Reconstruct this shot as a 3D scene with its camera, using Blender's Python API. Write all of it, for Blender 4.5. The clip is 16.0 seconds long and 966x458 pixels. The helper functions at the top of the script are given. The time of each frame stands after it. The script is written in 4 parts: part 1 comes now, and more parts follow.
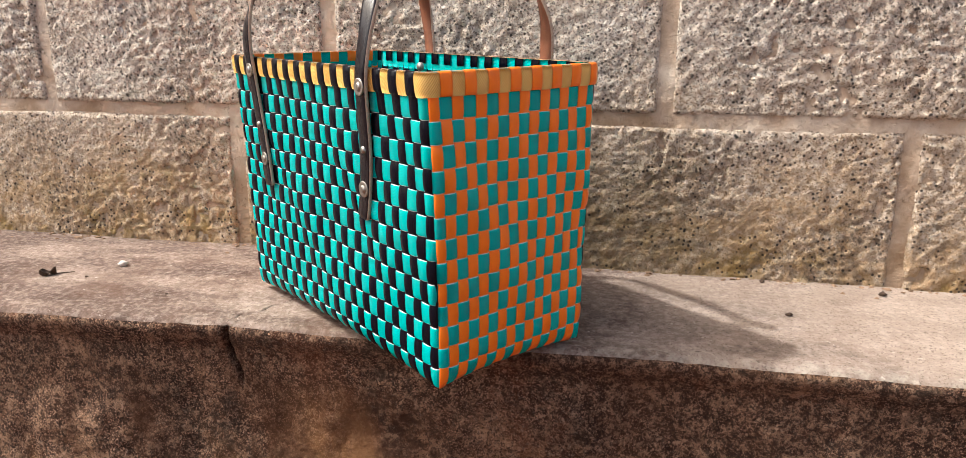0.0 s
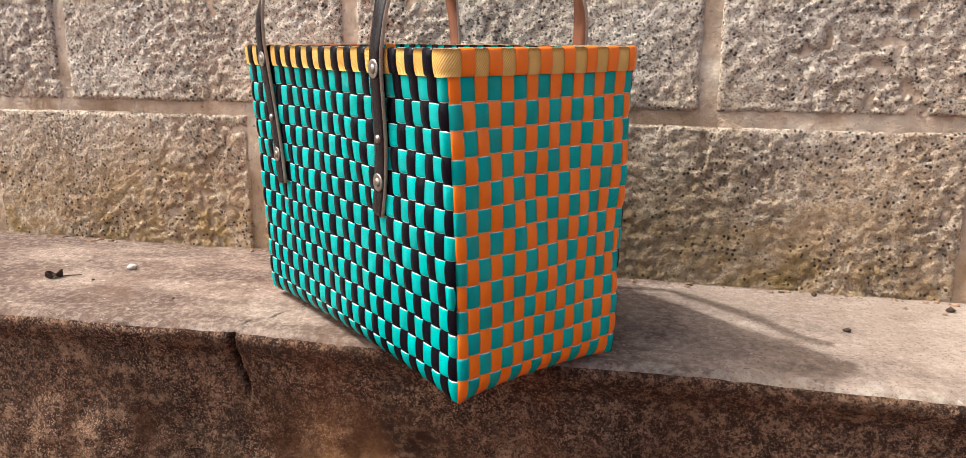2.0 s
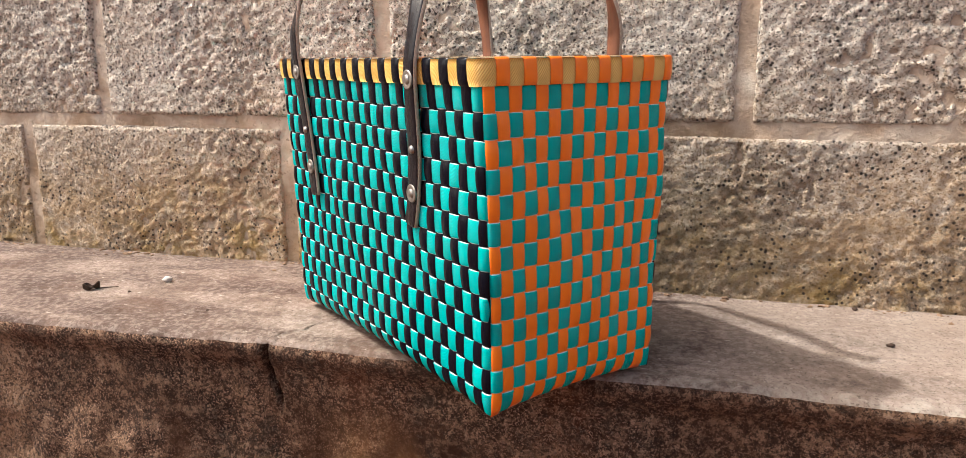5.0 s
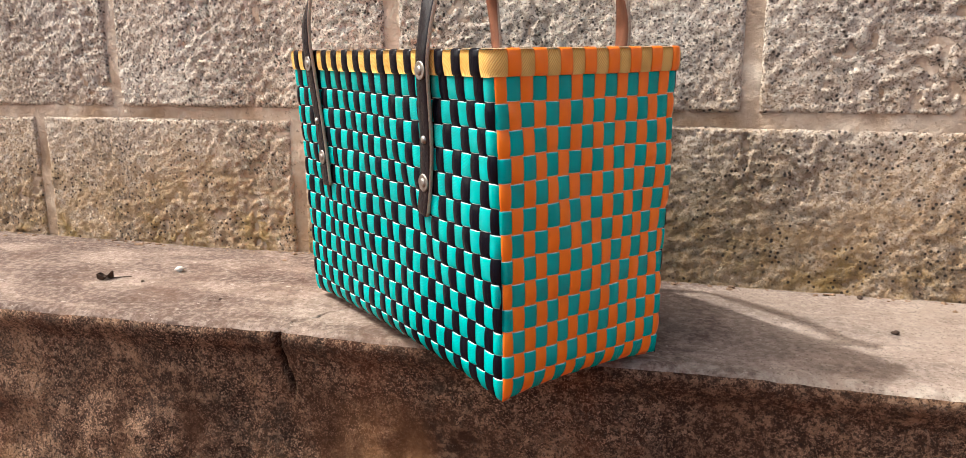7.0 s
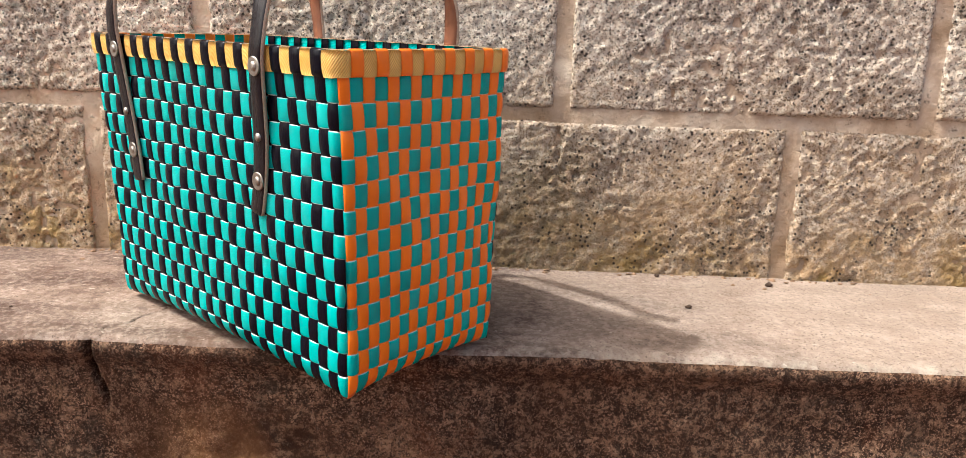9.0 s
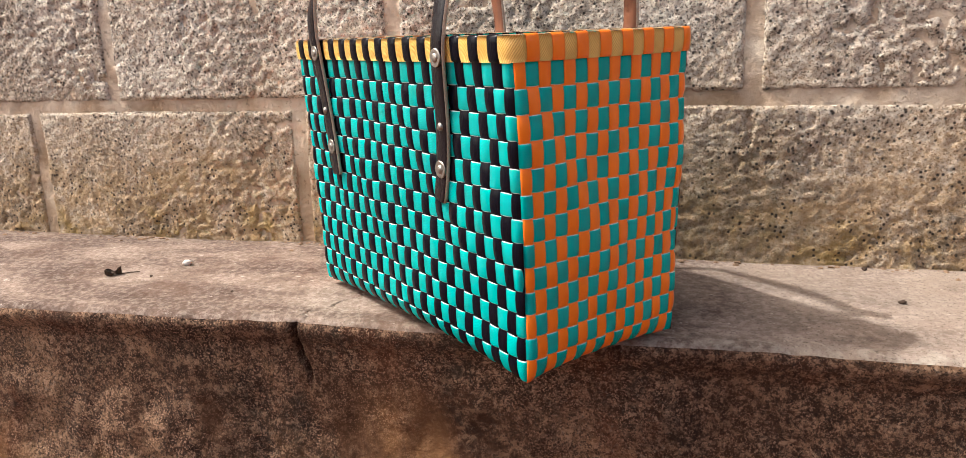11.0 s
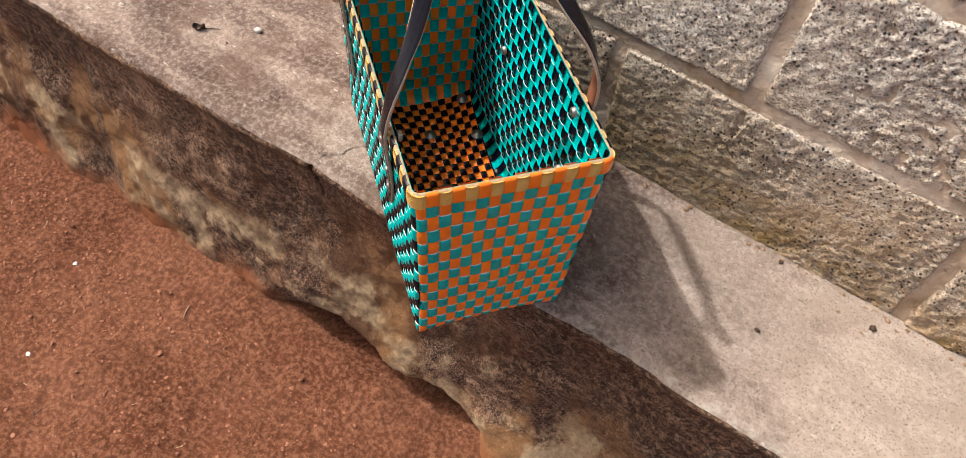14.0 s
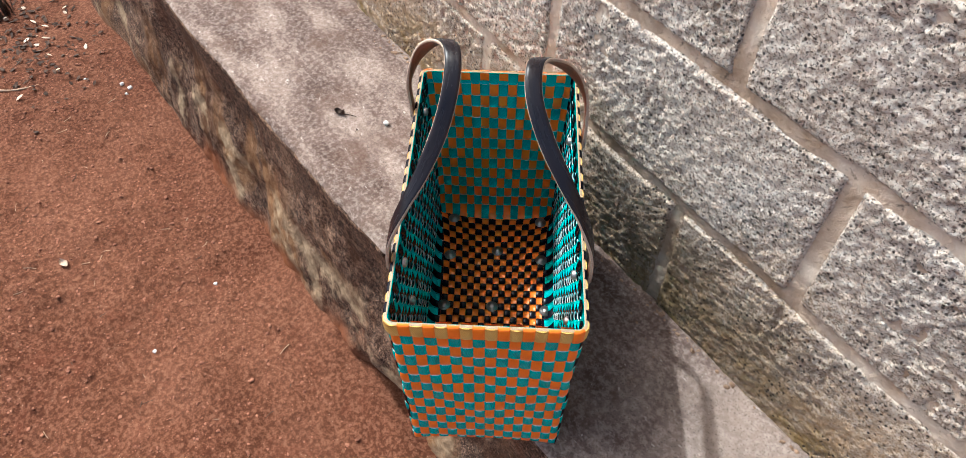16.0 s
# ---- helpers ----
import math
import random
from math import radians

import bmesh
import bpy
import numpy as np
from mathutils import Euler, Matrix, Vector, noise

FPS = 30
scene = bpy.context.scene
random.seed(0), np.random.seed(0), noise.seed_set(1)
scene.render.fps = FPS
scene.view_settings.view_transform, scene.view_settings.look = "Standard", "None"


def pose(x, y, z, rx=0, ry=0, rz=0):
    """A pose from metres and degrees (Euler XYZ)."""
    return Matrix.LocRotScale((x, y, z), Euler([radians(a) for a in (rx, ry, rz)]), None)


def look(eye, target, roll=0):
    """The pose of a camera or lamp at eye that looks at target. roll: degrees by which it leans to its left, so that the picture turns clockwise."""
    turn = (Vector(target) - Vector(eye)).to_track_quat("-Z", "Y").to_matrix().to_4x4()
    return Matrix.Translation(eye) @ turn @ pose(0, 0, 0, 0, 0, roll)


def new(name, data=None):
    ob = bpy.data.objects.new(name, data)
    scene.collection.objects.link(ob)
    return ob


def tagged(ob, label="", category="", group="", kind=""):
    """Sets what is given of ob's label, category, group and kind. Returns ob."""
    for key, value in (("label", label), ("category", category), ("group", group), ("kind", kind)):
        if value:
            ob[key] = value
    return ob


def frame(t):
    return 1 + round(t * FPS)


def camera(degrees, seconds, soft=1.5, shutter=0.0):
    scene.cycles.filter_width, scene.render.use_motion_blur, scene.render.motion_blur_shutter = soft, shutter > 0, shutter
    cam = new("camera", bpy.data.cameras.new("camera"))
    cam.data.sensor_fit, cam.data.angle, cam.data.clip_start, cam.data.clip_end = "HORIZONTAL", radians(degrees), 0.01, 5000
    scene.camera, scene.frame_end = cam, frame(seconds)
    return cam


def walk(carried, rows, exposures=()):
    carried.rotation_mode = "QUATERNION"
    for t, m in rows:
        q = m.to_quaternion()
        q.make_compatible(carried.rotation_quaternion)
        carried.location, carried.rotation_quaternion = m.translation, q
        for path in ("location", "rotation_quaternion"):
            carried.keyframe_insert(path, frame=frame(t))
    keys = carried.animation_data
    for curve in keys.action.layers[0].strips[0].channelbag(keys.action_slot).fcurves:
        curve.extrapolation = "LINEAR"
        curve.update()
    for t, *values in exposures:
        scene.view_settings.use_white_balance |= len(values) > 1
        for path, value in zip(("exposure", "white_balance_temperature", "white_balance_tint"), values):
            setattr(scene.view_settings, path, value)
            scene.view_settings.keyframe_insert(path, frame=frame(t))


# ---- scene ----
cam = camera(64.77, 16.0, soft=0.8)
PATH = [
    (0, (-0.0135, -0.9837, 0.2948), (-0.2331, -0.0380, 0.0555), 0.10),
    (0.5, (-0.0156, -0.9701, 0.2873), (-0.2467, -0.0309, 0.0332), -0.50),
    (1, (-0.0165, -0.9580, 0.2824), (-0.2629, -0.0176, 0.0480), -0.84),
    (1.5, (-0.0191, -0.9370, 0.2707), (-0.2917, 0.0002, 0.0532), -0.62),
    (2, (-0.0226, -0.9253, 0.2624), (-0.2824, 0.0162, 0.0480), 0.23),
    (2.5, (-0.0217, -0.9243, 0.2602), (-0.2970, 0.0146, 0.0536), 0.22),
    (3, (-0.0214, -0.9243, 0.2597), (-0.3060, 0.0148, 0.0671), 0.39),
    (3.5, (-0.0220, -0.9239, 0.2590), (-0.3152, 0.0098, 0.0535), -0.07),
    (4, (-0.0240, -0.9227, 0.2601), (-0.3221, 0.0099, 0.0564), -0.37),
    (6.5, (-0.0300, -0.9245, 0.2510), (-0.3256, 0.0140, 0.0724), 0.18),
    (7, (-0.0301, -0.9353, 0.2557), (-0.3311, -0.0034, 0.0532), -0.30),
    (7.5, (-0.0389, -0.9461, 0.2674), (-0.2263, 0.0112, 0.0470), -0.08),
    (8, (-0.0560, -0.9567, 0.2779), (-0.1799, 0.0128, 0.0666), -0.06),
    (8.5, (-0.0657, -0.9534, 0.2762), (-0.1039, 0.0210, 0.0547), 1.70),
    (9, (-0.0637, -0.9513, 0.2745), (-0.1023, 0.0213, 0.0454), 1.83),
    (9.5, (-0.0610, -0.9534, 0.2725), (-0.2164, 0.0091, 0.0499), -0.27),
    (12, (-0.0534, -0.9330, 0.2540), (-0.3449, -0.0090, 0.0065), -2.21),
    (12.5, (-0.0640, -0.8389, 0.3201), (-0.2618, 0.0380, -0.1179), 0.90),
    (13, (-0.0369, -0.8619, 0.6721), (-0.1923, -0.1159, 0.0245), 4.48),
    (13.5, (0.0290, -0.9025, 0.7982), (-0.2109, -0.2860, 0.0482), 5.01),
    (14, (0.0612, -0.7491, 0.7983), (-0.2191, -0.2183, -0.0015), 9.27),
    (14.5, (0.1017, -0.6179, 0.8269), (-0.3169, -0.2026, 0.0192), 1.73),
    (15, (0.1479, -0.5703, 0.8582), (-0.3471, -0.2373, 0.0556), 0.87),
    (15.5, (0.1674, -0.5736, 0.8770), (-0.3479, -0.2315, 0.0912), 1.53),
    (16, (0.1878, -0.5753, 0.8978), (-0.3317, -0.1930, 0.1336), 2.13),
]
walk(cam, [(t, look(eye, target, roll)) for t, eye, target, roll in PATH], exposures=[(0, -0.06, 5950, 8), (8, -0.03, 6000, 8), (9.5, -0.02, 6050, 8), (12, -0.08, 6050, 8), (13, -0.03, 5950, 8), (13.5, -0.18, 6000, 8), (14.5, -0.24, 5800, 8), (15, -0.17, 5550, 7), (16, -0.08, 5350, 5)])

# ---------------------------------------------------------------- light
SUN_WAY = Vector((0.74, 0.14, -1.0)).normalized()
world = bpy.data.worlds.new("sky")
scene.world = world
world.use_nodes = True
wn = world.node_tree.nodes
sky = wn.new("ShaderNodeTexSky")
sky.sky_type = "NISHITA"
sky.sun_disc = False
sky.sun_elevation = math.asin(-SUN_WAY.z)
sky.sun_rotation = math.atan2(-SUN_WAY.x, -SUN_WAY.y) % (2 * math.pi)
wn["Background"].inputs["Strength"].default_value = 0.37
sky.air_density = 0.75
sky.dust_density = 7.0
sky.ozone_density = 0.2
# haze over red earth: the open sky's light is a little warm
haze = wn.new("ShaderNodeMix")
haze.data_type = "RGBA"
haze.blend_type = "MULTIPLY"
haze.inputs[0].default_value = 1.0
haze.inputs[7].default_value = (1.0, 0.955, 0.845, 1.0)
world.node_tree.links.new(sky.outputs["Color"], haze.inputs[6])
world.node_tree.links.new(haze.outputs[2], wn["Background"].inputs["Color"])
sun = new("sun", bpy.data.lights.new("sun", "SUN"))
sun.data.energy = 4.6
sun.data.angle = radians(0.9)
sun.data.color = (1.0, 0.955, 0.88)
sun.matrix_world = look(Vector((-3, -1, 5)), Vector((-3, -1, 5)) + SUN_WAY)


# ---------------------------------------------------------------- materials
class Mat:
    """A small helper that wires up a procedural node material."""

    def __init__(self, name, rough=0.6, metal=0.0, spec=0.5):
        self.m = bpy.data.materials.new(name)
        self.m.use_nodes = True
        self.t = self.m.node_tree
        self.b = self.t.nodes["Principled BSDF"]
        self.b.inputs["Roughness"].default_value = rough
        self.b.inputs["Metallic"].default_value = metal
        self.b.inputs["Specular IOR Level"].default_value = spec
        self.height = None

    def node(self, kind, **values):
        n = self.t.nodes.new(kind)
        for k, v in values.items():
            n.inputs[k].default_value = v
        return n

    def link(self, a, b):
        self.t.links.new(a, b)

    def coords(self, kind="Object", scale=(1, 1, 1), rot=(0, 0, 0)):
        c = self.node("ShaderNodeTexCoord")
        mp = self.node("ShaderNodeMapping")
        mp.inputs["Scale"].default_value = scale
        mp.inputs["Rotation"].default_value = rot
        self.link(c.outputs[kind], mp.inputs["Vector"])
        return mp.outputs["Vector"]

    def noise(self, scale, detail=4.0, rough=0.55, vec=None, distort=0.0):
        n = self.node("ShaderNodeTexNoise", Scale=scale, Detail=detail, Roughness=rough, Distortion=distort)
        if vec:
            self.link(vec, n.inputs["Vector"])
        return n.outputs["Fac"]

    def voronoi(self, scale, vec=None, feature="F1"):
        n = self.node("ShaderNodeTexVoronoi", Scale=scale)
        n.feature = feature
        if vec:
            self.link(vec, n.inputs["Vector"])
        return n.outputs["Distance"]

    def wave(self, scale, vec=None):
        n = self.node("ShaderNodeTexWave", Scale=scale, Distortion=0.0)
        if vec:
            self.link(vec, n.inputs["Vector"])
        return n.outputs["Fac"]

    def ramp(self, fac, *stops):
        n = self.node("ShaderNodeValToRGB")
        e = n.color_ramp.elements
        while len(e) < len(stops):
            e.new(0.5)
        for el, (p, c) in zip(e, stops):
            el.position = p
            el.color = (*c, 1) if len(c) == 3 else c
        self.link(fac, n.inputs["Fac"])
        return n.outputs["Color"]

    def step(self, fac, lo, hi):
        n = self.node("ShaderNodeMapRange")
        n.inputs["From Min"].default_value = lo
        n.inputs["From Max"].default_value = hi
        self.link(fac, n.inputs["Value"])
        return n.outputs["Result"]

    def maths(self, op, a, b):
        n = self.node("ShaderNodeMath")
        n.operation = op
        for s, v in zip(n.inputs, (a, b)):
            if isinstance(v, (int, float)):
                s.default_value = v
            else:
                self.link(v, s)
        return n.outputs[0]

    def mix(self, fac, a, b, mode="MIX"):
        n = self.node("ShaderNodeMix")
        n.data_type = "RGBA"
        n.blend_type = mode
        for s, v in ((n.inputs[0], fac), (n.inputs[6], a), (n.inputs[7], b)):
            if isinstance(v, (int, float)):
                s.default_value = v
            elif isinstance(v, tuple):
                s.default_value = (*v, 1)
            else:
                self.link(v, s)
        return n.outputs[2]

    def colour(self, c):
        if isinstance(c, tuple):
            self.b.inputs["Base Color"].default_value = (*c, 1)
        else:
            self.link(c, self.b.inputs["Base Color"])

    def roughness(self, sock):
        self.link(sock, self.b.inputs["Roughness"])

    def bump(self, h, strength=0.5, distance=0.002):
        n = self.node("ShaderNodeBump", Strength=strength, Distance=distance)
        self.link(h, n.inputs["Height"])
        if self.height:
            self.link(self.height, n.inputs["Normal"])
        self.height = n.outputs["Normal"]
        self.link(self.height, self.b.inputs["Normal"])

    def axis(self, which, kind="Object"):
        c = self.node("ShaderNodeTexCoord")
        s = self.node("ShaderNodeSeparateXYZ")
        self.link(c.outputs[kind], s.inputs[0])
        return s.outputs[which]

    def random(self):
        return self.node("ShaderNodeObjectInfo").outputs["Random"]


def strap_material(name, base, dark, ribbed, rough, spec=0.4):
    """Woven plastic strapping; the ribbed kind carries a fine diagonal embossing."""
    a = Mat(name, rough=rough, spec=spec)
    uv = a.coords("UV", (1, 1, 1))
    grime = a.noise(55, 3, 0.6, a.coords("Object"))
    c = a.mix(a.step(grime, 0.45, 0.75), base, dark)
    shift = a.step(a.random(), 0, 1)
    c = a.mix(a.maths("MULTIPLY", shift, 0.25), c, dark)
    if ribbed:
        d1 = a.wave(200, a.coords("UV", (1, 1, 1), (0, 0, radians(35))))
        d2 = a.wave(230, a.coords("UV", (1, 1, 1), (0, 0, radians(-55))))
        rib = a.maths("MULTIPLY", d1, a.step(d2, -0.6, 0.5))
        # shade in the embossed grooves, put into the colour
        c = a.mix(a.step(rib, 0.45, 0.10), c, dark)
        a.bump(rib, 0.8, 0.0009)
    else:
        a.bump(a.wave(150, a.coords("UV", (0, 1, 1), (0, 0, radians(90)))), 0.12, 0.0003)
    a.bump(a.noise(240, 2, 0.5, uv), 0.15, 0.0006)
    a.colour(c)
    return a.m


def make_strap_edge():
    a = Mat("pale_strap_edge_glint", rough=0.3)
    n = a.noise(140, 3, 0.6, a.coords("Object"))
    # pale cut edge; the white glint along it is part of this colour
    a.colour(a.ramp(n, (0.35, (0.28, 0.56, 0.54)), (0.65, (0.80, 0.86, 0.83))))
    return a.m


STRAP_EDGE = make_strap_edge()
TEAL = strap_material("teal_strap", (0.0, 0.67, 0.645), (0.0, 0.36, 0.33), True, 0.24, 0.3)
BLACK = strap_material("black_strap", (0.0025, 0.003, 0.007), (0.005, 0.005, 0.009), False, 0.22, 0.14)
ORANGE = strap_material("orange_strap", (0.97, 0.215, 0.010), (0.86, 0.17, 0.008), False, 0.30)
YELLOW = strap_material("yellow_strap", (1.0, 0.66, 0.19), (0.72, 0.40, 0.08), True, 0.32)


def make_leather():
    a = Mat("dark_leather", rough=0.3, spec=0.3)
    v = a.coords("UV", (1, 1, 1))
    n = a.noise(30, 5, 0.6, a.coords("UV", (0.25, 1.6, 1)))
    a.colour(a.ramp(n, (0.35, (0.006, 0.006, 0.010)), (0.62, (0.014, 0.010, 0.011)), (0.8, (0.04, 0.024, 0.018))))
    a.roughness(a.step(a.noise(60, 4, 0.6, a.coords("UV", (0.3, 2, 1))), 0.1, 1.7))
    a.bump(a.noise(420, 3, 0.6, v), 0.25, 0.0006)
    a.bump(a.noise(38, 3, 0.5, a.coords("UV", (0.3, 3, 1))), 0.35, 0.002)
    return a.m


def make_lining():
    a = Mat("brown_leather_lining", rough=0.55)
    n = a.noise(45, 5, 0.6, a.coords("UV", (0.3, 1.6, 1)))
    a.colour(a.ramp(n, (0.3, (0.13, 0.045, 0.022)), (0.7, (0.28, 0.10, 0.045))))
    a.bump(a.noise(380, 3, 0.6), 0.3, 0.0008)
    return a.m


def make_raw_edge():
    a = Mat("raw_leather_edge", rough=0.75)
    n = a.noise(160, 4, 0.6)
    a.colour(a.ramp(n, (0.3, (0.30, 0.20, 0.14)), (0.7, (0.60, 0.48, 0.37))))
    a.bump(n, 0.4, 0.0008)
    return a.m


def make_metal():
    a = Mat("worn_steel", rough=0.42, metal=1.0)
    n = a.noise(260, 4, 0.6)
    a.colour(a.ramp(n, (0.3, (0.20, 0.18, 0.165)), (0.65, (0.44, 0.41, 0.38))))
    a.bump(n, 0.2, 0.0005)
    return a.m


def make_trim():
    a = Mat("rim_binding", rough=0.5)
    n = a.noise(120, 3, 0.6)
    a.colour(a.ramp(n, (0.35, (0.20, 0.12, 0.05)), (0.7, (0.46, 0.34, 0.20))))
    return a.m


LEATHER, LINING, RAW, STEEL, TRIM = make_leather(), make_lining(), make_raw_edge(), make_metal(), make_trim()


def make_block():
    a = Mat("rough_cast_block", rough=0.92, spec=0.25)
    v = a.coords("Object")
    grain = a.noise(210, 6, 0.7, v)
    broad = a.noise(7, 5, 0.62, v)
    c = a.ramp(broad, (0.36, (0.60, 0.48, 0.37)), (0.5, (0.80, 0.67, 0.54)), (0.64, (0.92, 0.83, 0.72)))
    c = a.mix(0.55, c, a.ramp(grain, (0.41, (0.27, 0.185, 0.135)), (0.48, (0.74, 0.61, 0.495)), (0.57, (0.92, 0.86, 0.77))))
    speck = a.step(a.noise(400, 2, 0.6, v), 0.585, 0.615)
    c = a.mix(a.maths("MULTIPLY", speck, 0.85), c, (0.10, 0.075, 0.055))
    # earth splashed over the lowest course, fading upwards in an uneven line
    h = a.maths("ADD", a.axis(2), a.maths("MULTIPLY", a.maths("SUBTRACT", a.noise(6, 5, 0.65, v), 0.5), 0.28))
    splash = a.maths("MULTIPLY", a.step(h, 0.27, 0.06), a.step(a.noise(38, 5, 0.7, v), 0.15, 0.55))
    c = a.mix(a.maths("MULTIPLY", splash, 0.8), c, (0.46, 0.29, 0.14))
    ochre = a.maths("MULTIPLY", a.step(h, 0.10, 0.0), a.step(a.noise(17, 4, 0.6, v), 0.46, 0.62))
    c = a.mix(a.maths("MULTIPLY", ochre, 0.75), c, (0.36, 0.23, 0.06))
    # black mould in the pores
    mould = a.maths("MULTIPLY", a.step(a.noise(8, 5, 0.7, v), 0.48, 0.62), a.step(a.noise(170, 4, 0.7, v), 0.46, 0.56))
    c = a.mix(a.maths("MULTIPLY", mould, 0.6), c, (0.12, 0.095, 0.075))
    # damp, mossy patch on the lowest course
    px = a.maths("ADD", a.axis(0), a.maths("MULTIPLY", a.maths("SUBTRACT", a.noise(9, 5, 0.65, v), 0.5), 0.35))
    pz = a.maths("ADD", a.axis(2), a.maths("MULTIPLY", a.maths("SUBTRACT", a.noise(11, 5, 0.65, v), 0.5), 0.16))
    moss = a.maths("MULTIPLY", a.maths("MULTIPLY", a.step(px, -0.32, -0.20), a.step(px, 0.10, 0.0)), a.step(pz, 0.20, 0.13))
    moss = a.maths("MULTIPLY", moss, a.step(a.noise(60, 5, 0.7, v), 0.34, 0.56))
    c = a.mix(a.maths("MULTIPLY", moss, 0.55), c, (0.15, 0.115, 0.06))
    pore = a.step(a.voronoi(138, v), 0.28, 0.18)
    pore = a.maths("MULTIPLY", pore, a.step(a.noise(16, 3, 0.6, v), 0.40, 0.52))
    c = a.mix(a.maths("MULTIPLY", pore, 0.9), c, (0.04, 0.032, 0.028))
    a.colour(c)
    a.bump(a.noise(150, 5, 0.7, v), 1.0, 0.008)
    a.bump(a.noise(260, 4, 0.65, v), 0.9, 0.003)
    a.bump(grain, 0.8, 0.0025)
    a.bump(a.maths("MULTIPLY", pore, -1.0), 0.8, 0.003)
    return a.m


def make_mortar():
    a = Mat("mortar", rough=0.93, spec=0.2)
    v = a.coords("Object")
    n = a.noise(14, 5, 0.6, v)
    c = a.ramp(n, (0.36, (0.40, 0.285, 0.19)), (0.5, (0.57, 0.44, 0.33)), (0.64, (0.72, 0.61, 0.49)))
    dirt = a.step(a.noise(90, 5, 0.7, v), 0.6, 0.7)
    c = a.mix(a.maths("MULTIPLY", dirt, 0.75), c, (0.07, 0.055, 0.045))
    h = a.maths("ADD", a.axis(2), a.maths("MULTIPLY", a.noise(8, 4, 0.6, v), 0.2))
    c = a.mix(a.maths("MULTIPLY", a.step(h, 0.36, 0.12), 0.55), c, (0.27, 0.165, 0.085))
    a.colour(c)
    a.bump(a.noise(130, 5, 0.68, v), 0.9, 0.006)
    return a.m


def make_ledge_top():
    a = Mat("worn_concrete", rough=0.88, spec=0.3)
    v = a.coords("Object")
    streak = a.coords("Object", (1, 2.6, 1))
    broad = a.noise(5.5, 6, 0.62, streak)
    c = a.ramp(broad, (0.38, (0.085, 0.052, 0.04)), (0.48, (0.165, 0.115, 0.094)), (0.60, (0.34, 0.27, 0.23)))
    fine = a.noise(130, 5, 0.7, v)
    c = a.mix(0.3, c, a.ramp(fine, (0.41, (0.08, 0.05, 0.038)), (0.5, (0.25, 0.19, 0.165)), (0.59, (0.56, 0.49, 0.44))))
    stain = a.step(a.noise(7, 6, 0.68, v), 0.50, 0.64)
    c = a.mix(a.maths("MULTIPLY", stain, 0.65), c, (0.11, 0.06, 0.038))
    spots = a.maths("MULTIPLY", a.step(a.voronoi(62, v), 0.13, 0.07), a.step(a.noise(22, 3, 0.6, v), 0.52, 0.6))
    c = a.mix(a.maths("MULTIPLY", spots, 0.6), c, (0.09, 0.06, 0.045))
    chips = a.step(a.noise(55, 4, 0.7, a.coords("Object", (1, 2, 1))), 0.64, 0.70)
    c = a.mix(a.maths("MULTIPLY", chips, 0.6), c, (0.72, 0.66, 0.60))
    # paler towards +x, in ragged patches
    pale_end = a.maths("ADD", a.axis(0), a.maths("MULTIPLY", a.maths("SUBTRACT", a.noise(4, 5, 0.7, v), 0.5), 1.6))
    c = a.mix(a.maths("MULTIPLY", a.step(pale_end, -0.15, 0.30), 0.45), c, (0.58, 0.50, 0.43))
    grit = a.step(a.noise(330, 3, 0.7, v), 0.58, 0.61)
    c = a.mix(a.maths("MULTIPLY", grit, 0.6), c, (0.09, 0.07, 0.052))
    # pale lichen along the worn arris
    y = a.maths("ADD", a.axis(1), a.maths("MULTIPLY", a.noise(30, 4, 0.7, v), 0.045))
    rim = a.maths("MULTIPLY", a.maths("MULTIPLY", a.step(y, -0.215, -0.245), a.step(a.axis(0), -0.45, 0.1)), a.step(a.noise(70, 5, 0.7, v), 0.45, 0.6))
    c = a.mix(a.maths("MULTIPLY", rim, 0.6), c, (0.60, 0.58, 0.50))
    a.colour(a.mix(1.0, c, (0.81, 0.765, 0.72), "MULTIPLY"))
    a.bump(a.noise(42, 5, 0.65, v), 0.6, 0.004)
    a.bump(fine, 0.8, 0.0022)
    return a.m


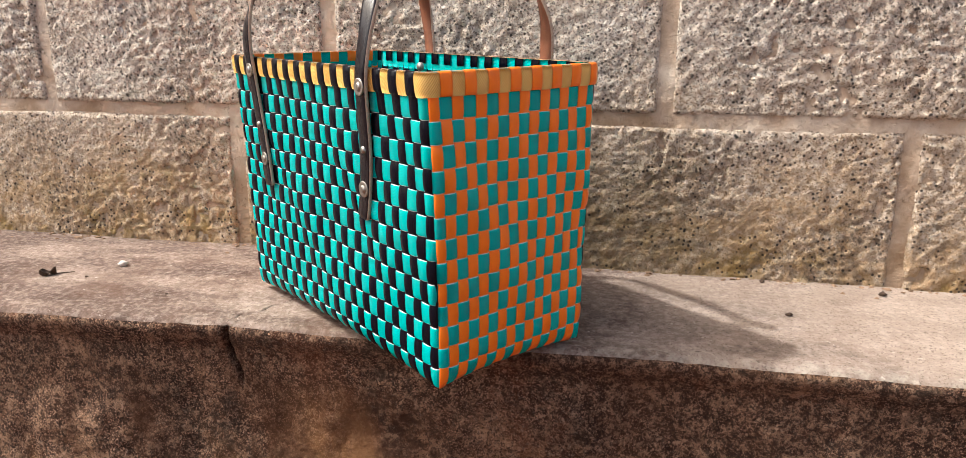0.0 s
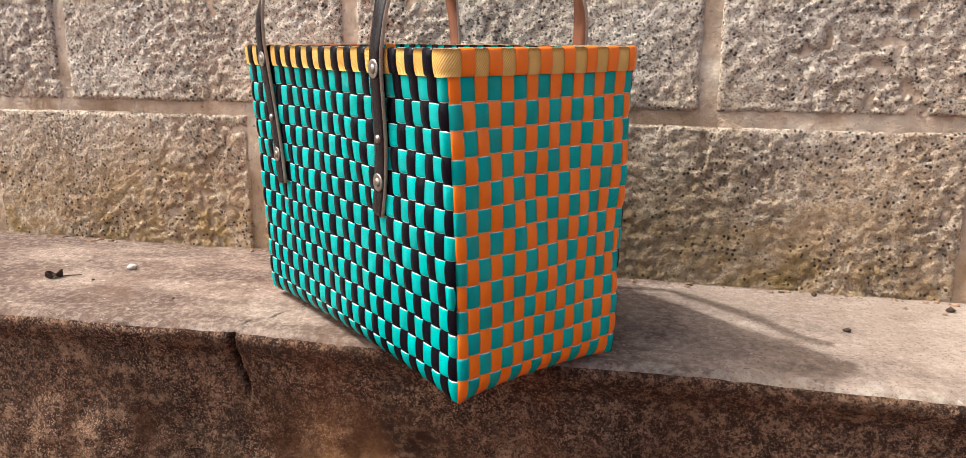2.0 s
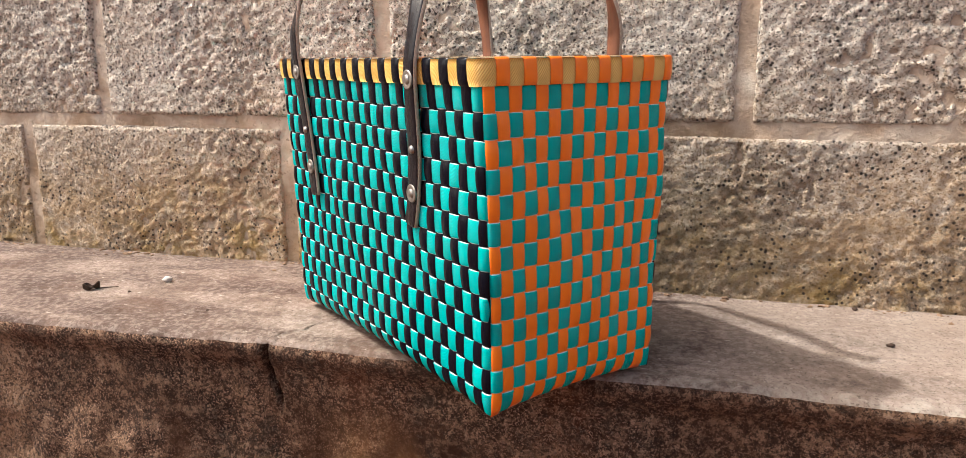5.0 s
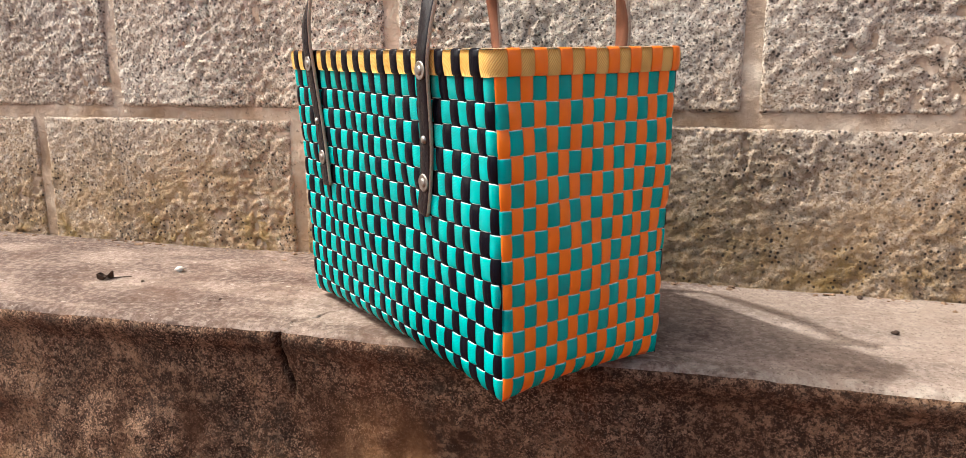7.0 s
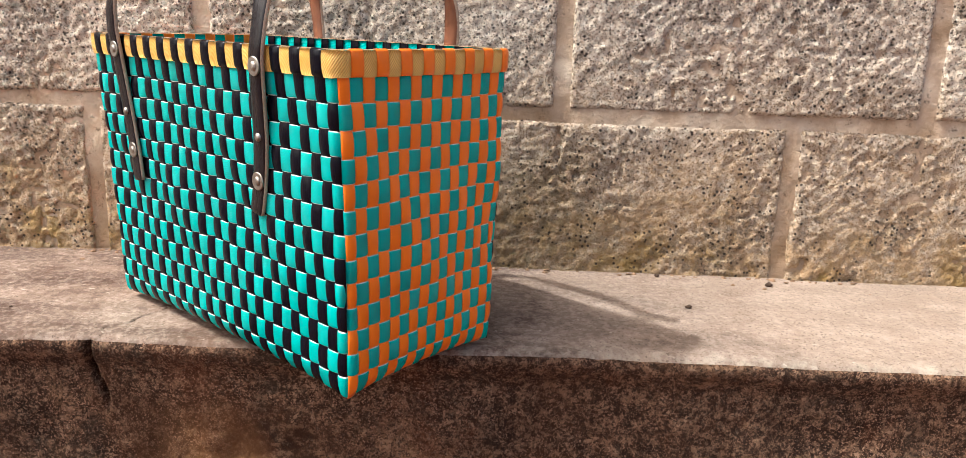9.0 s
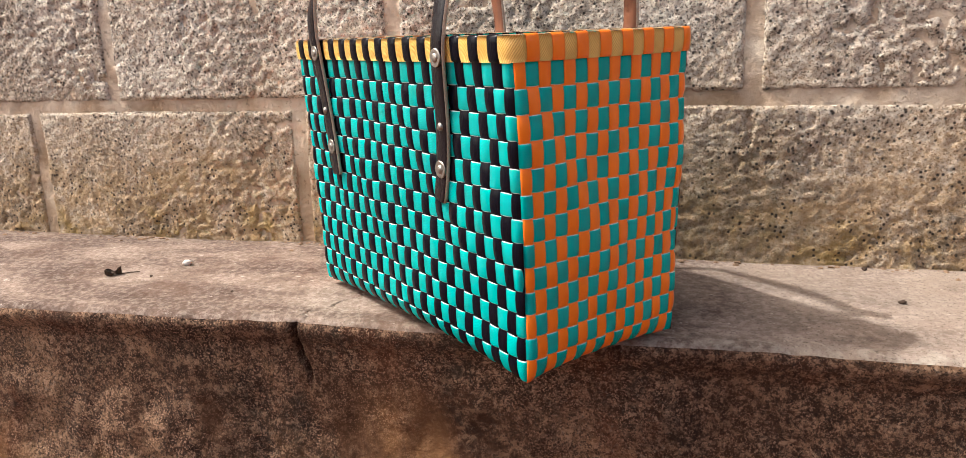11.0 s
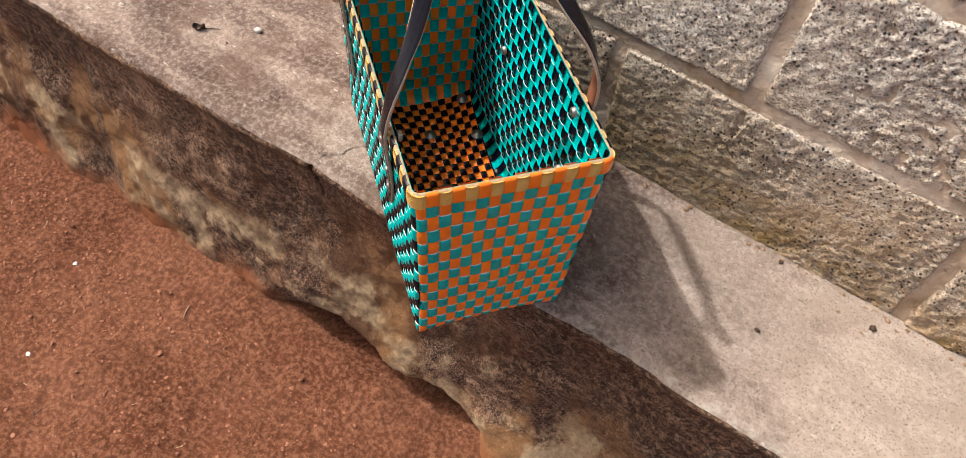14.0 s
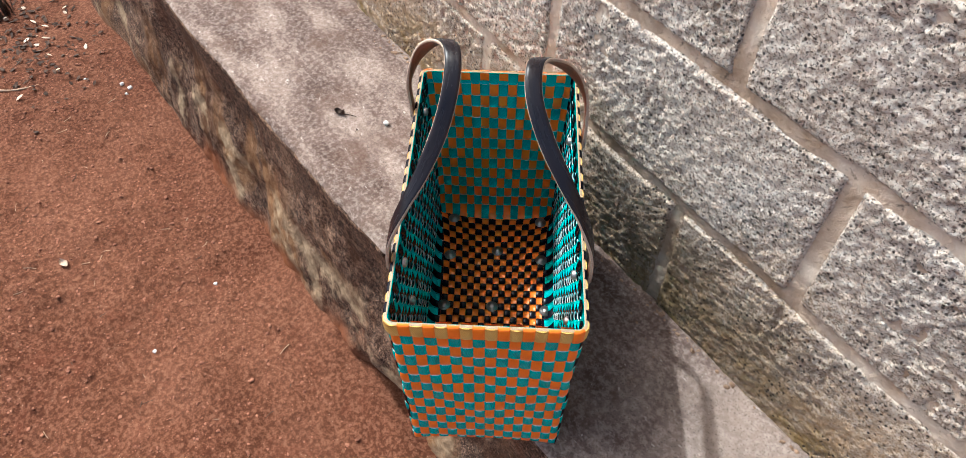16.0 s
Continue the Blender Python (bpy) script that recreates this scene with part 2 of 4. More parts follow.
def make_ledge_face():
    a = Mat("earth_stained_concrete", rough=0.92, spec=0.2)
    v = a.coords("Object")
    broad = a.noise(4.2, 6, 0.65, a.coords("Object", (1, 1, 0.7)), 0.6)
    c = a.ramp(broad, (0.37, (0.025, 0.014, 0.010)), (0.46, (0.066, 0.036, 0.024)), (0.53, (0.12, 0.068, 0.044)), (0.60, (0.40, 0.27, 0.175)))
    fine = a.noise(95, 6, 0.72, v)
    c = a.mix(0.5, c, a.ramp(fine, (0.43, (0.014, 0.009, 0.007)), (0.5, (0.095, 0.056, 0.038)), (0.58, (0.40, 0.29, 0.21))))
    pale = a.step(a.noise(430, 3, 0.75, v), 0.55, 0.575)
    c = a.mix(a.maths("MULTIPLY", pale, a.step(a.noise(6, 4, 0.6, v), 0.3, 0.55)), c, (0.46, 0.32, 0.245))
    flake = a.step(a.noise(120, 5, 0.75, v), 0.57, 0.585)
    c = a.mix(a.maths("MULTIPLY", flake, a.step(a.noise(10, 4, 0.6, v), 0.45, 0.6)), c, (0.42, 0.31, 0.235))
    grit = a.step(a.noise(280, 4, 0.75, v), 0.535, 0.56)
    c = a.mix(a.maths("MULTIPLY", grit, 0.8), c, (0.025, 0.017, 0.013))
    rust = a.step(a.noise(8, 5, 0.65, a.coords("Object", (1, 1, 0.5))), 0.55, 0.70)
    c = a.mix(a.maths("MULTIPLY", rust, 0.5), c, (0.17, 0.062, 0.026))
    black = a.maths("MULTIPLY", a.step(a.noise(9.5, 5, 0.7, v), 0.52, 0.66), a.step(a.noise(70, 4, 0.7, v), 0.36, 0.58))
    c = a.mix(a.maths("MULTIPLY", black, 0.8), c, (0.045, 0.035, 0.028))
    lich = a.maths("MULTIPLY", a.step(a.noise(170, 5, 0.75, v), 0.56, 0.66), a.step(a.noise(9, 4, 0.6, v), 0.42, 0.6))
    c = a.mix(a.maths("MULTIPLY", lich, 0.45), c, (0.45, 0.38, 0.32))
    # slanting brown and ochre smears, patches of washed-out plaster, red soil at the foot
    slant = a.coords("Object", (1, 1, 0.38), (0, radians(38), 0))
    h = a.maths("ADD", a.axis(2), a.maths("MULTIPLY", a.maths("SUBTRACT", a.noise(5, 4, 0.55, v), 0.5), 0.30))
    low = a.step(h, -0.12, -0.22)
    ochre = a.maths("MULTIPLY", low, a.step(a.noise(5.5, 5, 0.6, slant, 1.2), 0.48, 0.60))
    c = a.mix(a.maths("MULTIPLY", ochre, 0.65), c, (0.33, 0.19, 0.085))
    umber = a.maths("MULTIPLY", a.step(h, -0.05, -0.14), a.step(a.noise(4.2, 5, 0.6, slant, 0.9), 0.53, 0.63))
    c = a.mix(a.maths("MULTIPLY", umber, 0.75), c, (0.085, 0.04, 0.02))
    patch = a.maths("MULTIPLY", a.maths("MULTIPLY", a.step(h, -0.22, -0.27), a.step(h, -0.46, -0.42)), a.step(a.noise(6.5, 6, 0.62, a.coords("Object", (1, 1, 0.7)), 0.5), 0.50, 0.57))
    c = a.mix(a.maths("MULTIPLY", patch, 0.85), c, a.ramp(fine, (0.36, (0.30, 0.24, 0.16)), (0.62, (0.52, 0.43, 0.30))))
    c = a.mix(a.maths("MULTIPLY", a.step(h, -0.40, -0.47), 0.85), c, (0.27, 0.10, 0.042))
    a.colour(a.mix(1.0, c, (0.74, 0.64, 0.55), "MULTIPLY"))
    a.bump(a.noise(36, 5, 0.65, v), 0.8, 0.007)
    a.bump(fine, 0.9, 0.0035)
    return a.m


def make_soil():
    a = Mat("red_laterite_soil", rough=0.97, spec=0.12)
    v = a.coords("Object")
    broad = a.noise(3.6, 6, 0.62, v)
    c = a.ramp(broad, (0.38, (0.10, 0.036, 0.019)), (0.5, (0.15, 0.062, 0.034)), (0.62, (0.21, 0.095, 0.057)))
    fine = a.noise(120, 6, 0.72, v)
    c = a.mix(0.5, c, a.ramp(fine, (0.41, (0.05, 0.018, 0.010)), (0.5, (0.155, 0.064, 0.036)), (0.59, (0.32, 0.165, 0.105))))
    damp = a.step(a.noise(12, 5, 0.7, v), 0.58, 0.70)
    c = a.mix(a.maths("MULTIPLY", damp, 0.5), c, (0.15, 0.05, 0.028))
    flecks = a.maths("MULTIPLY", a.step(a.voronoi(115, v), 0.16, 0.09), a.step(a.noise(33, 3, 0.6, v), 0.55, 0.62))
    c = a.mix(a.maths("MULTIPLY", flecks, 0.6), c, (0.55, 0.40, 0.30))
    a.colour(a.mix(1.0, c, (0.66, 0.60, 0.54), "MULTIPLY"))
    a.bump(a.noise(38, 5, 0.62, v), 0.7, 0.006)
    a.bump(fine, 0.5, 0.002)
    return a.m


def speckled(name, lo, hi, scale=60, rough=0.9):
    a = Mat(name, rough=rough, spec=0.25)
    n = a.noise(scale, 4, 0.65, a.coords("Object"))
    c = a.ramp(n, (0.3, lo), (0.7, hi))
    a.colour(c)
    a.bump(n, 0.5, 0.0015)
    return a.m


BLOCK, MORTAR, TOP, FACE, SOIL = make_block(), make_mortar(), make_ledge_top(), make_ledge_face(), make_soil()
CLOD = speckled("soil_clod", (0.13, 0.046, 0.025), (0.32, 0.145, 0.085))
DEAD_LEAF = speckled("dead_leaf", (0.03, 0.02, 0.014), (0.085, 0.05, 0.03), 120, 0.7)
PALE_LEAF = speckled("pale_dry_leaf", (0.50, 0.37, 0.26), (0.66, 0.52, 0.40), 90, 0.8)
STONE = speckled("pale_pebble", (0.45, 0.40, 0.35), (0.68, 0.63, 0.57), 150)
TWIG = speckled("dry_twig", (0.28, 0.18, 0.11), (0.50, 0.37, 0.25), 80)
DARK_BITS = speckled("dark_debris", (0.03, 0.02, 0.014), (0.10, 0.06, 0.04), 70)
WHITE_BIT = speckled("white_chip", (0.62, 0.58, 0.53), (0.80, 0.77, 0.72), 80)


# ---------------------------------------------------------------- mesh helpers
def lattice(x, y, seed):
    """Smooth value noise on arrays, in 0 to 1."""
    xi, yi = np.floor(x).astype(np.int64), np.floor(y).astype(np.int64)
    fx, fy = x - xi, y - yi
    fx, fy = fx * fx * (3 - 2 * fx), fy * fy * (3 - 2 * fy)

    def h(i, j):
        n = (i * 374761393 + j * 668265263 + seed * 974634541) & 0xFFFFFFFF
        n = ((n ^ (n >> 13)) * 1274126177) & 0xFFFFFFFF
        return ((n ^ (n >> 16)) & 0xFFFF) / 65535.0

    a, b, c, d = h(xi, yi), h(xi + 1, yi), h(xi, yi + 1), h(xi + 1, yi + 1)
    return (a + (b - a) * fx) * (1 - fy) + (c + (d - c) * fx) * fy


def fbm(x, y, seed, octaves=4, gain=0.5):
    total, amp, norm = 0.0, 1.0, 0.0
    for k in range(octaves):
        total = total + amp * lattice(x * 2**k, y * 2**k, seed + 17 * k)
        norm += amp
        amp *= gain
    return total / norm


def smooth(e0, e1, x):
    t = np.clip((x - e0) / (e1 - e0), 0, 1)
    return t * t * (3 - 2 * t)


def grid_faces(rows, cols, start=0, flip=False, wrap=False):
    i, j = np.meshgrid(np.arange(rows - 1), np.arange(cols if wrap else cols - 1), indexing="ij")
    jn = (j + 1) % cols
    a, b, c, d = i * cols + j, i * cols + jn, (i + 1) * cols + jn, (i + 1) * cols + j
    f = np.stack([a, b, c, d] if not flip else [d, c, b, a], -1).reshape(-1, 4) + start
    return f


def mesh_from(name, verts, faces, mats, index=None, uv=None, flat=False):
    me = bpy.data.meshes.new(name)
    me.from_pydata(np.asarray(verts, float).reshape(-1, 3).tolist(), [], [list(map(int, f)) for f in faces])
    for m in mats:
        me.materials.append(m)
    if index is not None:
        me.polygons.foreach_set("material_index", np.asarray(index, dtype=np.int32))
    if uv is not None:
        layer = me.uv_layers.new(name="UVMap")
        loops = np.zeros(len(me.loops), dtype=np.int32)
        me.loops.foreach_get("vertex_index", loops)
        layer.data.foreach_set("uv", np.asarray(uv, float).reshape(-1, 2)[loops].ravel())
    me.polygons.foreach_set("use_smooth", np.full(len(me.polygons), not flat))
    me.update()
    return me


def child(name, me, parent, label=""):
    ob = new(name, me)
    ob.parent = parent
    return tagged(ob, label)


def part(name, bm, material, parent, label=""):
    me = bpy.data.meshes.new(name)
    bm.to_mesh(me)
    bm.free()
    me.materials.append(material)
    return child(name, me, parent, label)


def shade_smooth(me):
    me.polygons.foreach_set("use_smooth", np.full(len(me.polygons), True))


# ---------------------------------------------------------------- ground
def spaced(lo, hi, fine_lo, fine_hi, step, growth=1.22):
    mid = list(np.arange(fine_lo, fine_hi + step / 2, step))
    left, right, d = [], [], step
    x = fine_lo
    while x > lo:
        d *= growth
        x -= d
        left.append(x)
    x, d = fine_hi, step
    while x < hi:
        d *= growth
        x += d
        right.append(x)
    return np.array(left[::-1] + mid + right)


GROUND = -0.455


def ground_height(x, y):
    near = np.exp(-((np.hypot(x + 0.9, y + 0.7) / 2.5) ** 2))
    z = (fbm(x * 2.2, y * 2.2, 3, 3) - 0.5) * 0.05 + (fbm(x * 9, y * 9, 5, 4) - 0.5) * 0.020
    crumbs = np.clip(fbm(x * 62, y * 62, 9, 3) - 0.56, 0, 1) * 0.03
    foot = 0.016 * np.exp(-(((y + 0.33) / 0.05) ** 2)) * (fbm(x * 5, y * 3, 21, 3) * 1.6)
    return GROUND + (z + crumbs + foot) * near


def build_ground():
    gx = spaced(-900, 900, -2.0, 0.3, 0.008)
    gy = spaced(-900, 900, -1.25, -0.28, 0.008)
    X, Y = np.meshgrid(gx, gy, indexing="xy")
    Z = ground_height(X, Y)
    me = mesh_from("ground", np.stack([X, Y, Z], -1), grid_faces(len(gy), len(gx)), [SOIL])
    tagged(new("ground", me), "bare trodden red earth with small stones", "ground", kind="structure")


build_ground()

# ---------------------------------------------------------------- ledge
CRACK_TOP = [(-0.473, -0.295), (-0.465, -0.255), (-0.446, -0.225), (-0.425, -0.187), (-0.395, -0.150)]

CRACK_EDGE = [(0.127, -0.160), (0.118, -0.205), (0.130, -0.270)]


def near_line(x, y, pts):
    best = np.full(np.shape(x), 9.0)
    for (ax, ay), (bx, by) in zip(pts, pts[1:]):
        t = np.clip(((x - ax) * (bx - ax) + (y - ay) * (by - ay)) / ((bx - ax) ** 2 + (by - ay) ** 2), 0, 1)
        best = np.minimum(best, np.hypot(x - ax - t * (bx - ax), y - ay - t * (by - ay)))
    return best


def ledge_edge(x):
    """How far the arris stands out from the wall at x."""
    return -0.262 + 0.043 * np.clip(x, -2.0, 0.0) + 0.006 * smooth(0.10, 0.0, np.abs(x + 0.47)) + (fbm(x * 9, x * 0, 31, 4) - 0.5) * 0.009


def build_ledge():
    xs = spaced(-7, 5, -1.6, 0.65, 0.0042, 1.3)
    xs = np.sort(np.concatenate([xs[(xs < -0.505) | (xs > -0.385)], np.arange(-0.504, -0.386, 0.0014)]))
    top = np.linspace(0, 1, 130)
    arc = np.linspace(0, 1, 12)[1:-1]
    down = np.linspace(0, 1, 84)
    n = len(top) + len(arc) + len(down)
    X = np.repeat(xs[:, None], n, 1)
    e = ledge_edge(xs)
    r = 0.012
    ny, nz = [], []
    for t in top:
        y = 0.045 + (e + r - 0.045) * t
        ny.append(y)
        nz.append(-0.007 * smooth(-0.08, -0.28, y) + 0 * y)
    for t in arc:
        ny.append(e + r - r * math.sin(t * math.pi / 2))
        nz.append(-0.007 - r + r * math.cos(t * math.pi / 2) + 0 * e)
    for t in down:
        z = -0.019 - 0.50 * t
        bulge = -0.011 * smooth(0.0, 0.06, t) + 0.022 * smooth(0.22, 0.75, t) + 0.020 * smooth(0.6, 1.0, t)
        ny.append(e - bulge)
        nz.append(z + 0 * e)
    Y, Z = np.stack(ny, 1), np.stack(nz, 1)
    k = np.arange(n)[None, :]
    on_top = smooth(len(top) + 4, len(top) - 6, k)
    on_face = smooth(len(top) + 4, len(top) + 14, k)
    # worn top, chipped arris, lumpy plaster face
    Z = Z + on_top * ((fbm(X * 5, Y * 5, 41, 4) - 0.5) * 0.006 + (fbm(X * 45, Y * 45, 43, 3) - 0.5) * 0.0022)
    face = (fbm(X * 6, Z * 6, 51, 4) - 0.5) * 0.045 + (fbm(X * 34, Z * 34, 53, 4) - 0.5) * 0.012
    Y = Y - on_face * face * smooth(-0.03, -0.16, Z)
    arris = np.exp(-(((k - len(top) - 4) / 7.0) ** 2))
    chips = np.clip(fbm(X * 38, X * 0 + 3, 61, 3) - 0.56, 0, 1) * 0.012 + (fbm(X * 110, k * 0.4, 63, 2) - 0.5) * 0.0012
    Y, Z = Y + arris * chips, Z - arris * chips * 0.7
    wander = (fbm(Y * 60, Y * 0, 79, 3) - 0.5) * 0.012
    d = np.minimum(near_line(X + wander, Y, CRACK_TOP), near_line(X + wander, Y, CRACK_EDGE))
    Z = Z - on_top * 0.004 * np.exp(-((d / 0.0008) ** 2)) * (0.6 + 0.9 * fbm(X * 70, Y * 70, 77, 2))
    cx = -0.473 + 0.018 * (fbm(Z * 40, Z * 0, 71, 3) - 0.3) + 0.10 * np.clip(-Z - 0.04, 0, 1)
    depth = smooth(-0.105, -0.05, Z) * (0.1 + 1.3 * fbm(Z * 70, Z * 0, 73, 2))
    Y = Y + on_face * 0.026 * depth * np.exp(-(((X - cx) / 0.0026) ** 2))
    # washed-out hollow at the foot and, beyond it, a spill of plaster
    hollow = smooth(-0.60, -0.50, X) * smooth(-0.08, -0.18, X) * smooth(-0.375 + 0.05 * (fbm(X * 14, X * 0, 83, 3) - 0.5), -0.41, Z)
    spill = smooth(-0.18, -0.06, X) * smooth(0.35, 0.1, X) * smooth(-0.28, -0.46, Z) * (0.6 + 0.8 * fbm(X * 12, Z * 12, 85, 3))
    Y = Y + on_face * (0.055 * hollow - 0.05 * spill)
    V = np.stack([X, Y, Z], -1)
    f = grid_faces(len(xs), n, flip=True)
    col = np.tile(np.arange(n - 1), len(xs) - 1)
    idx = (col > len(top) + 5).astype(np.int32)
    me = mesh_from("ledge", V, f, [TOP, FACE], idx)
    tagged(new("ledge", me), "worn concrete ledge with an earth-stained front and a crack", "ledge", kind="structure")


build_ledge()


# ---------------------------------------------------------------- wall of rough blocks
def build_wall():
    xs = spaced(-7, 5, -1.4, 0.6, 0.006, 1.3)
    zs = np.concatenate([np.arange(-0.08, 0.62, 0.006), np.arange(0.62, 0.95, 0.02), np.linspace(1.0, 2.6, 12)])
    X, Z = np.meshgrid(xs, zs, indexing="xy")
    Y = 0.0045 + (fbm(X * 14, Z * 14, 81, 3) - 0.5) * 0.007 + (fbm(X * 60, Z * 60, 87, 2) - 0.5) * 0.004
    front = np.stack([X, Y, Z], -1).reshape(-1, 3)
    f = grid_faces(len(zs), len(xs))
    # back of the wall, closed round the border
    b0 = len(front)
    back = [(-7.2, 0.2, -0.5), (5.2, 0.2, -0.5), (5.2, 0.2, 2.62), (-7.2, 0.2, 2.62)]
    n, m = len(xs), len(zs)
    faces = f.tolist() + [[b0 + 3, b0 + 2, b0 + 1, b0]]
    faces += [[b0, b0 + 1] + list(range(n - 1, -1, -1)), [b0 + 2, b0 + 3] + list(range((m - 1) * n, m * n))]
    me = mesh_from("wall_north", np.vstack([front, back]), faces, [MORTAR])
    return tagged(new("wall_north", me), "outer wall of rough grey concrete blocks in thick mortar", "wall", kind="structure")


def block_mesh(x0, x1, z0, z1, step, seed):
    nx, nz = max(4, int((x1 - x0) / step)), max(4, int((z1 - z0) / step))
    X, Z = np.meshgrid(np.linspace(x0, x1, nx), np.linspace(z0, z1, nz), indexing="xy")
    wob = (fbm(X * 22, Z * 22, seed + 5, 3) - 0.5)
    border = np.minimum(np.minimum(X - x0, x1 - X), np.minimum(Z - z0, z1 - Z)) + wob * 0.010 * smooth(0.0, 0.012, np.minimum(np.minimum(X - x0, x1 - X), np.minimum(Z - z0, z1 - Z)))
    edge = smooth(0.0, 0.0065, border)
    lumps = fbm(X * 125, Z * 155, seed, 2, 0.7)
    calm = smooth(0.35, 0.62, fbm(X * 7, Z * 7, seed + 9, 3))
    relief = (lumps - 0.5) * (0.0034 + 0.0022 * calm) + (fbm(X * 6, Z * 6, seed + 3, 2) - 0.5) * 0.006
    pits = np.clip(0.36 - fbm(X * 88, Z * 88, seed + 13, 2), 0, 1) * 0.028 * calm
    Y = 0.010 * (1 - edge) - relief * (0.35 + 0.65 * edge) + pits * edge
    V = np.stack([X, Y, Z], -1).reshape(-1, 3)
    faces = grid_faces(nz, nx).tolist()
    ring = list(range(nx)) + [i * nx + nx - 1 for i in range(1, nz)] + [(nz - 1) * nx + j for j in range(nx - 2, -1, -1)] + [i * nx for i in range(nz - 2, 0, -1)]
    start = len(V)
    back = V[ring].copy()
    back[:, 1] = 0.06
    L = len(ring)
    faces += [[ring[(i + 1) % L], ring[i], start + i, start + (i + 1) % L] for i in range(L)]
    faces.append([start + i for i in range(L)])
    return mesh_from("block", np.vstack([V, back]), faces, [BLOCK])


wall_north = build_wall()
COURSES = [(-0.03, 0.1935), (0.2035, 0.3910), (0.4010, 0.590), (0.612, 0.790), (0.812, 0.990), (1.012, 1.19), (1.212, 1.39), (1.412, 1.59), (1.612, 1.79), (1.812, 1.99), (2.012, 2.19), (2.212, 2.39), (2.412, 2.60)]
for row, (z0, z1) in enumerate(COURSES):
    joints = [0.277, -0.183, -0.605, -1.066] if row % 2 == 0 else [0.433, -0.009, -0.458, -0.912]
    if row == 2:
        joints = [0.285, -0.167, -0.62, -1.075]
    while joints[0] < 4.6:
        joints.insert(0, joints[0] + 0.452)
    while joints[-1] > -6.6:
        joints.append(joints[-1] - 0.452)
    for k in range(len(joints) - 1):
        gap = 0.0048 + 0.003 * lattice(np.array(k * 3.7), np.array(row * 5.1), 4)
        hi, lo = joints[k] - gap, joints[k + 1] + gap
        near = -1.9 < (hi + lo) / 2 < 0.9 and row < 3
        block = child("block", block_mesh(lo, hi, z0, z1, 0.0027 if near else 0.03, 100 + row * 37 + k), wall_north)


# ---------------------------------------------------------------- the woven basket
BASKET = Matrix.Translation((-0.2855, -0.2075, 0.0025)) @ Matrix.Rotation(radians(142.5), 4, "Z") @ Matrix.Rotation(radians(-1.2), 4, "Y") @ Matrix.Rotation(radians(-1.3), 4, "X")
NL, NW, ROWS_HIGH = 31, 16, 13
ROW_H, RIM_LOW, RIM_TOP = 0.0197, 0.2562, 0.2746
SIDES = (NL, NW, NL, NW)
STARTS = (0, NL, NL + NW, 2 * NL + NW)
CELLS = 2 * (NL + NW)


def half_sizes(z):
    f = np.clip(z / RIM_TOP, 0, 1)
    return 0.1890 + 0.0020 * f + 0.0016 * np.sin(np.pi * f), 0.0895 + 0.0088 * f * f + 0.0006 * np.sin(np.pi * f)


def wall_point(side, t, z, off):
    """A point of the basket's wall: t cells along that side, height z, off metres out of the weave's middle."""
    t, z, off = np.broadcast_arrays(np.asarray(t, float), np.asarray(z, float), np.asarray(off, float))
    # hand-woven unevenness, none at the rim and the floor
    f = np.clip(z / RIM_TOP, 0, 1)
    ease = 4 * f * (1 - f)
    off = off + ease * (0.0016 * np.sin(t * 0.41 + side * 1.7) * np.sin(z * 37 + side) + 0.0008 * np.sin(t * 1.1 + z * 60))
    hl, hw = half_sizes(z)
    z = z + ease * (0.0007 * np.sin(t * 0.33 + z * 21 + side * 2.1) + 0.0004 * np.sin(t * 0.9 + z * 55))
    n = SIDES[side]
    half, other = (hl, hw) if side % 2 == 0 else (hw, hl)
    s = (t / n * 2 - 1) * half
    r = 0.009
    d = np.clip((np.abs(s) - (half - r)) / r, 0, 1.0)
    ang = d * math.pi / 4
    flat = np.clip(s, -(half - r), half - r)
    q = np.clip(1 - z / 0.026, 0, 1)
    under = 0.016 * np.abs(np.sin(np.pi * np.clip(t / n, 0.0, 1.0))) ** 0.55 * (1 - np.sqrt(np.clip(1 - q * q, 0, 1)))
    along = flat + np.sign(s) * (r + off) * np.sin(ang)
    out = other - r + (r + off) * np.cos(ang) - under
    if side == 0:
        x, y = -along, out
    elif side == 1:
        x, y = -out, -along
    elif side == 2:
        x, y = along, -out
    else:
        x, y = out, along
    return np.stack([x, y, np.broadcast_to(z, x.shape)], -1)


def weave(signs, pos):
    """A smooth over-and-under from the signs of the cells, at places counted in cells."""
    signs = np.asarray(signs, float)
    c = np.clip(pos - 0.5, 0, len(signs) - 1 - 1e-6)
    i = np.floor(c).astype(int)
    f = c - i
    f = smooth(0.14, 0.86, f)
    j = np.minimum(i + 1, len(signs) - 1)
    return signs[i] * (1 - f) + signs[j] * f


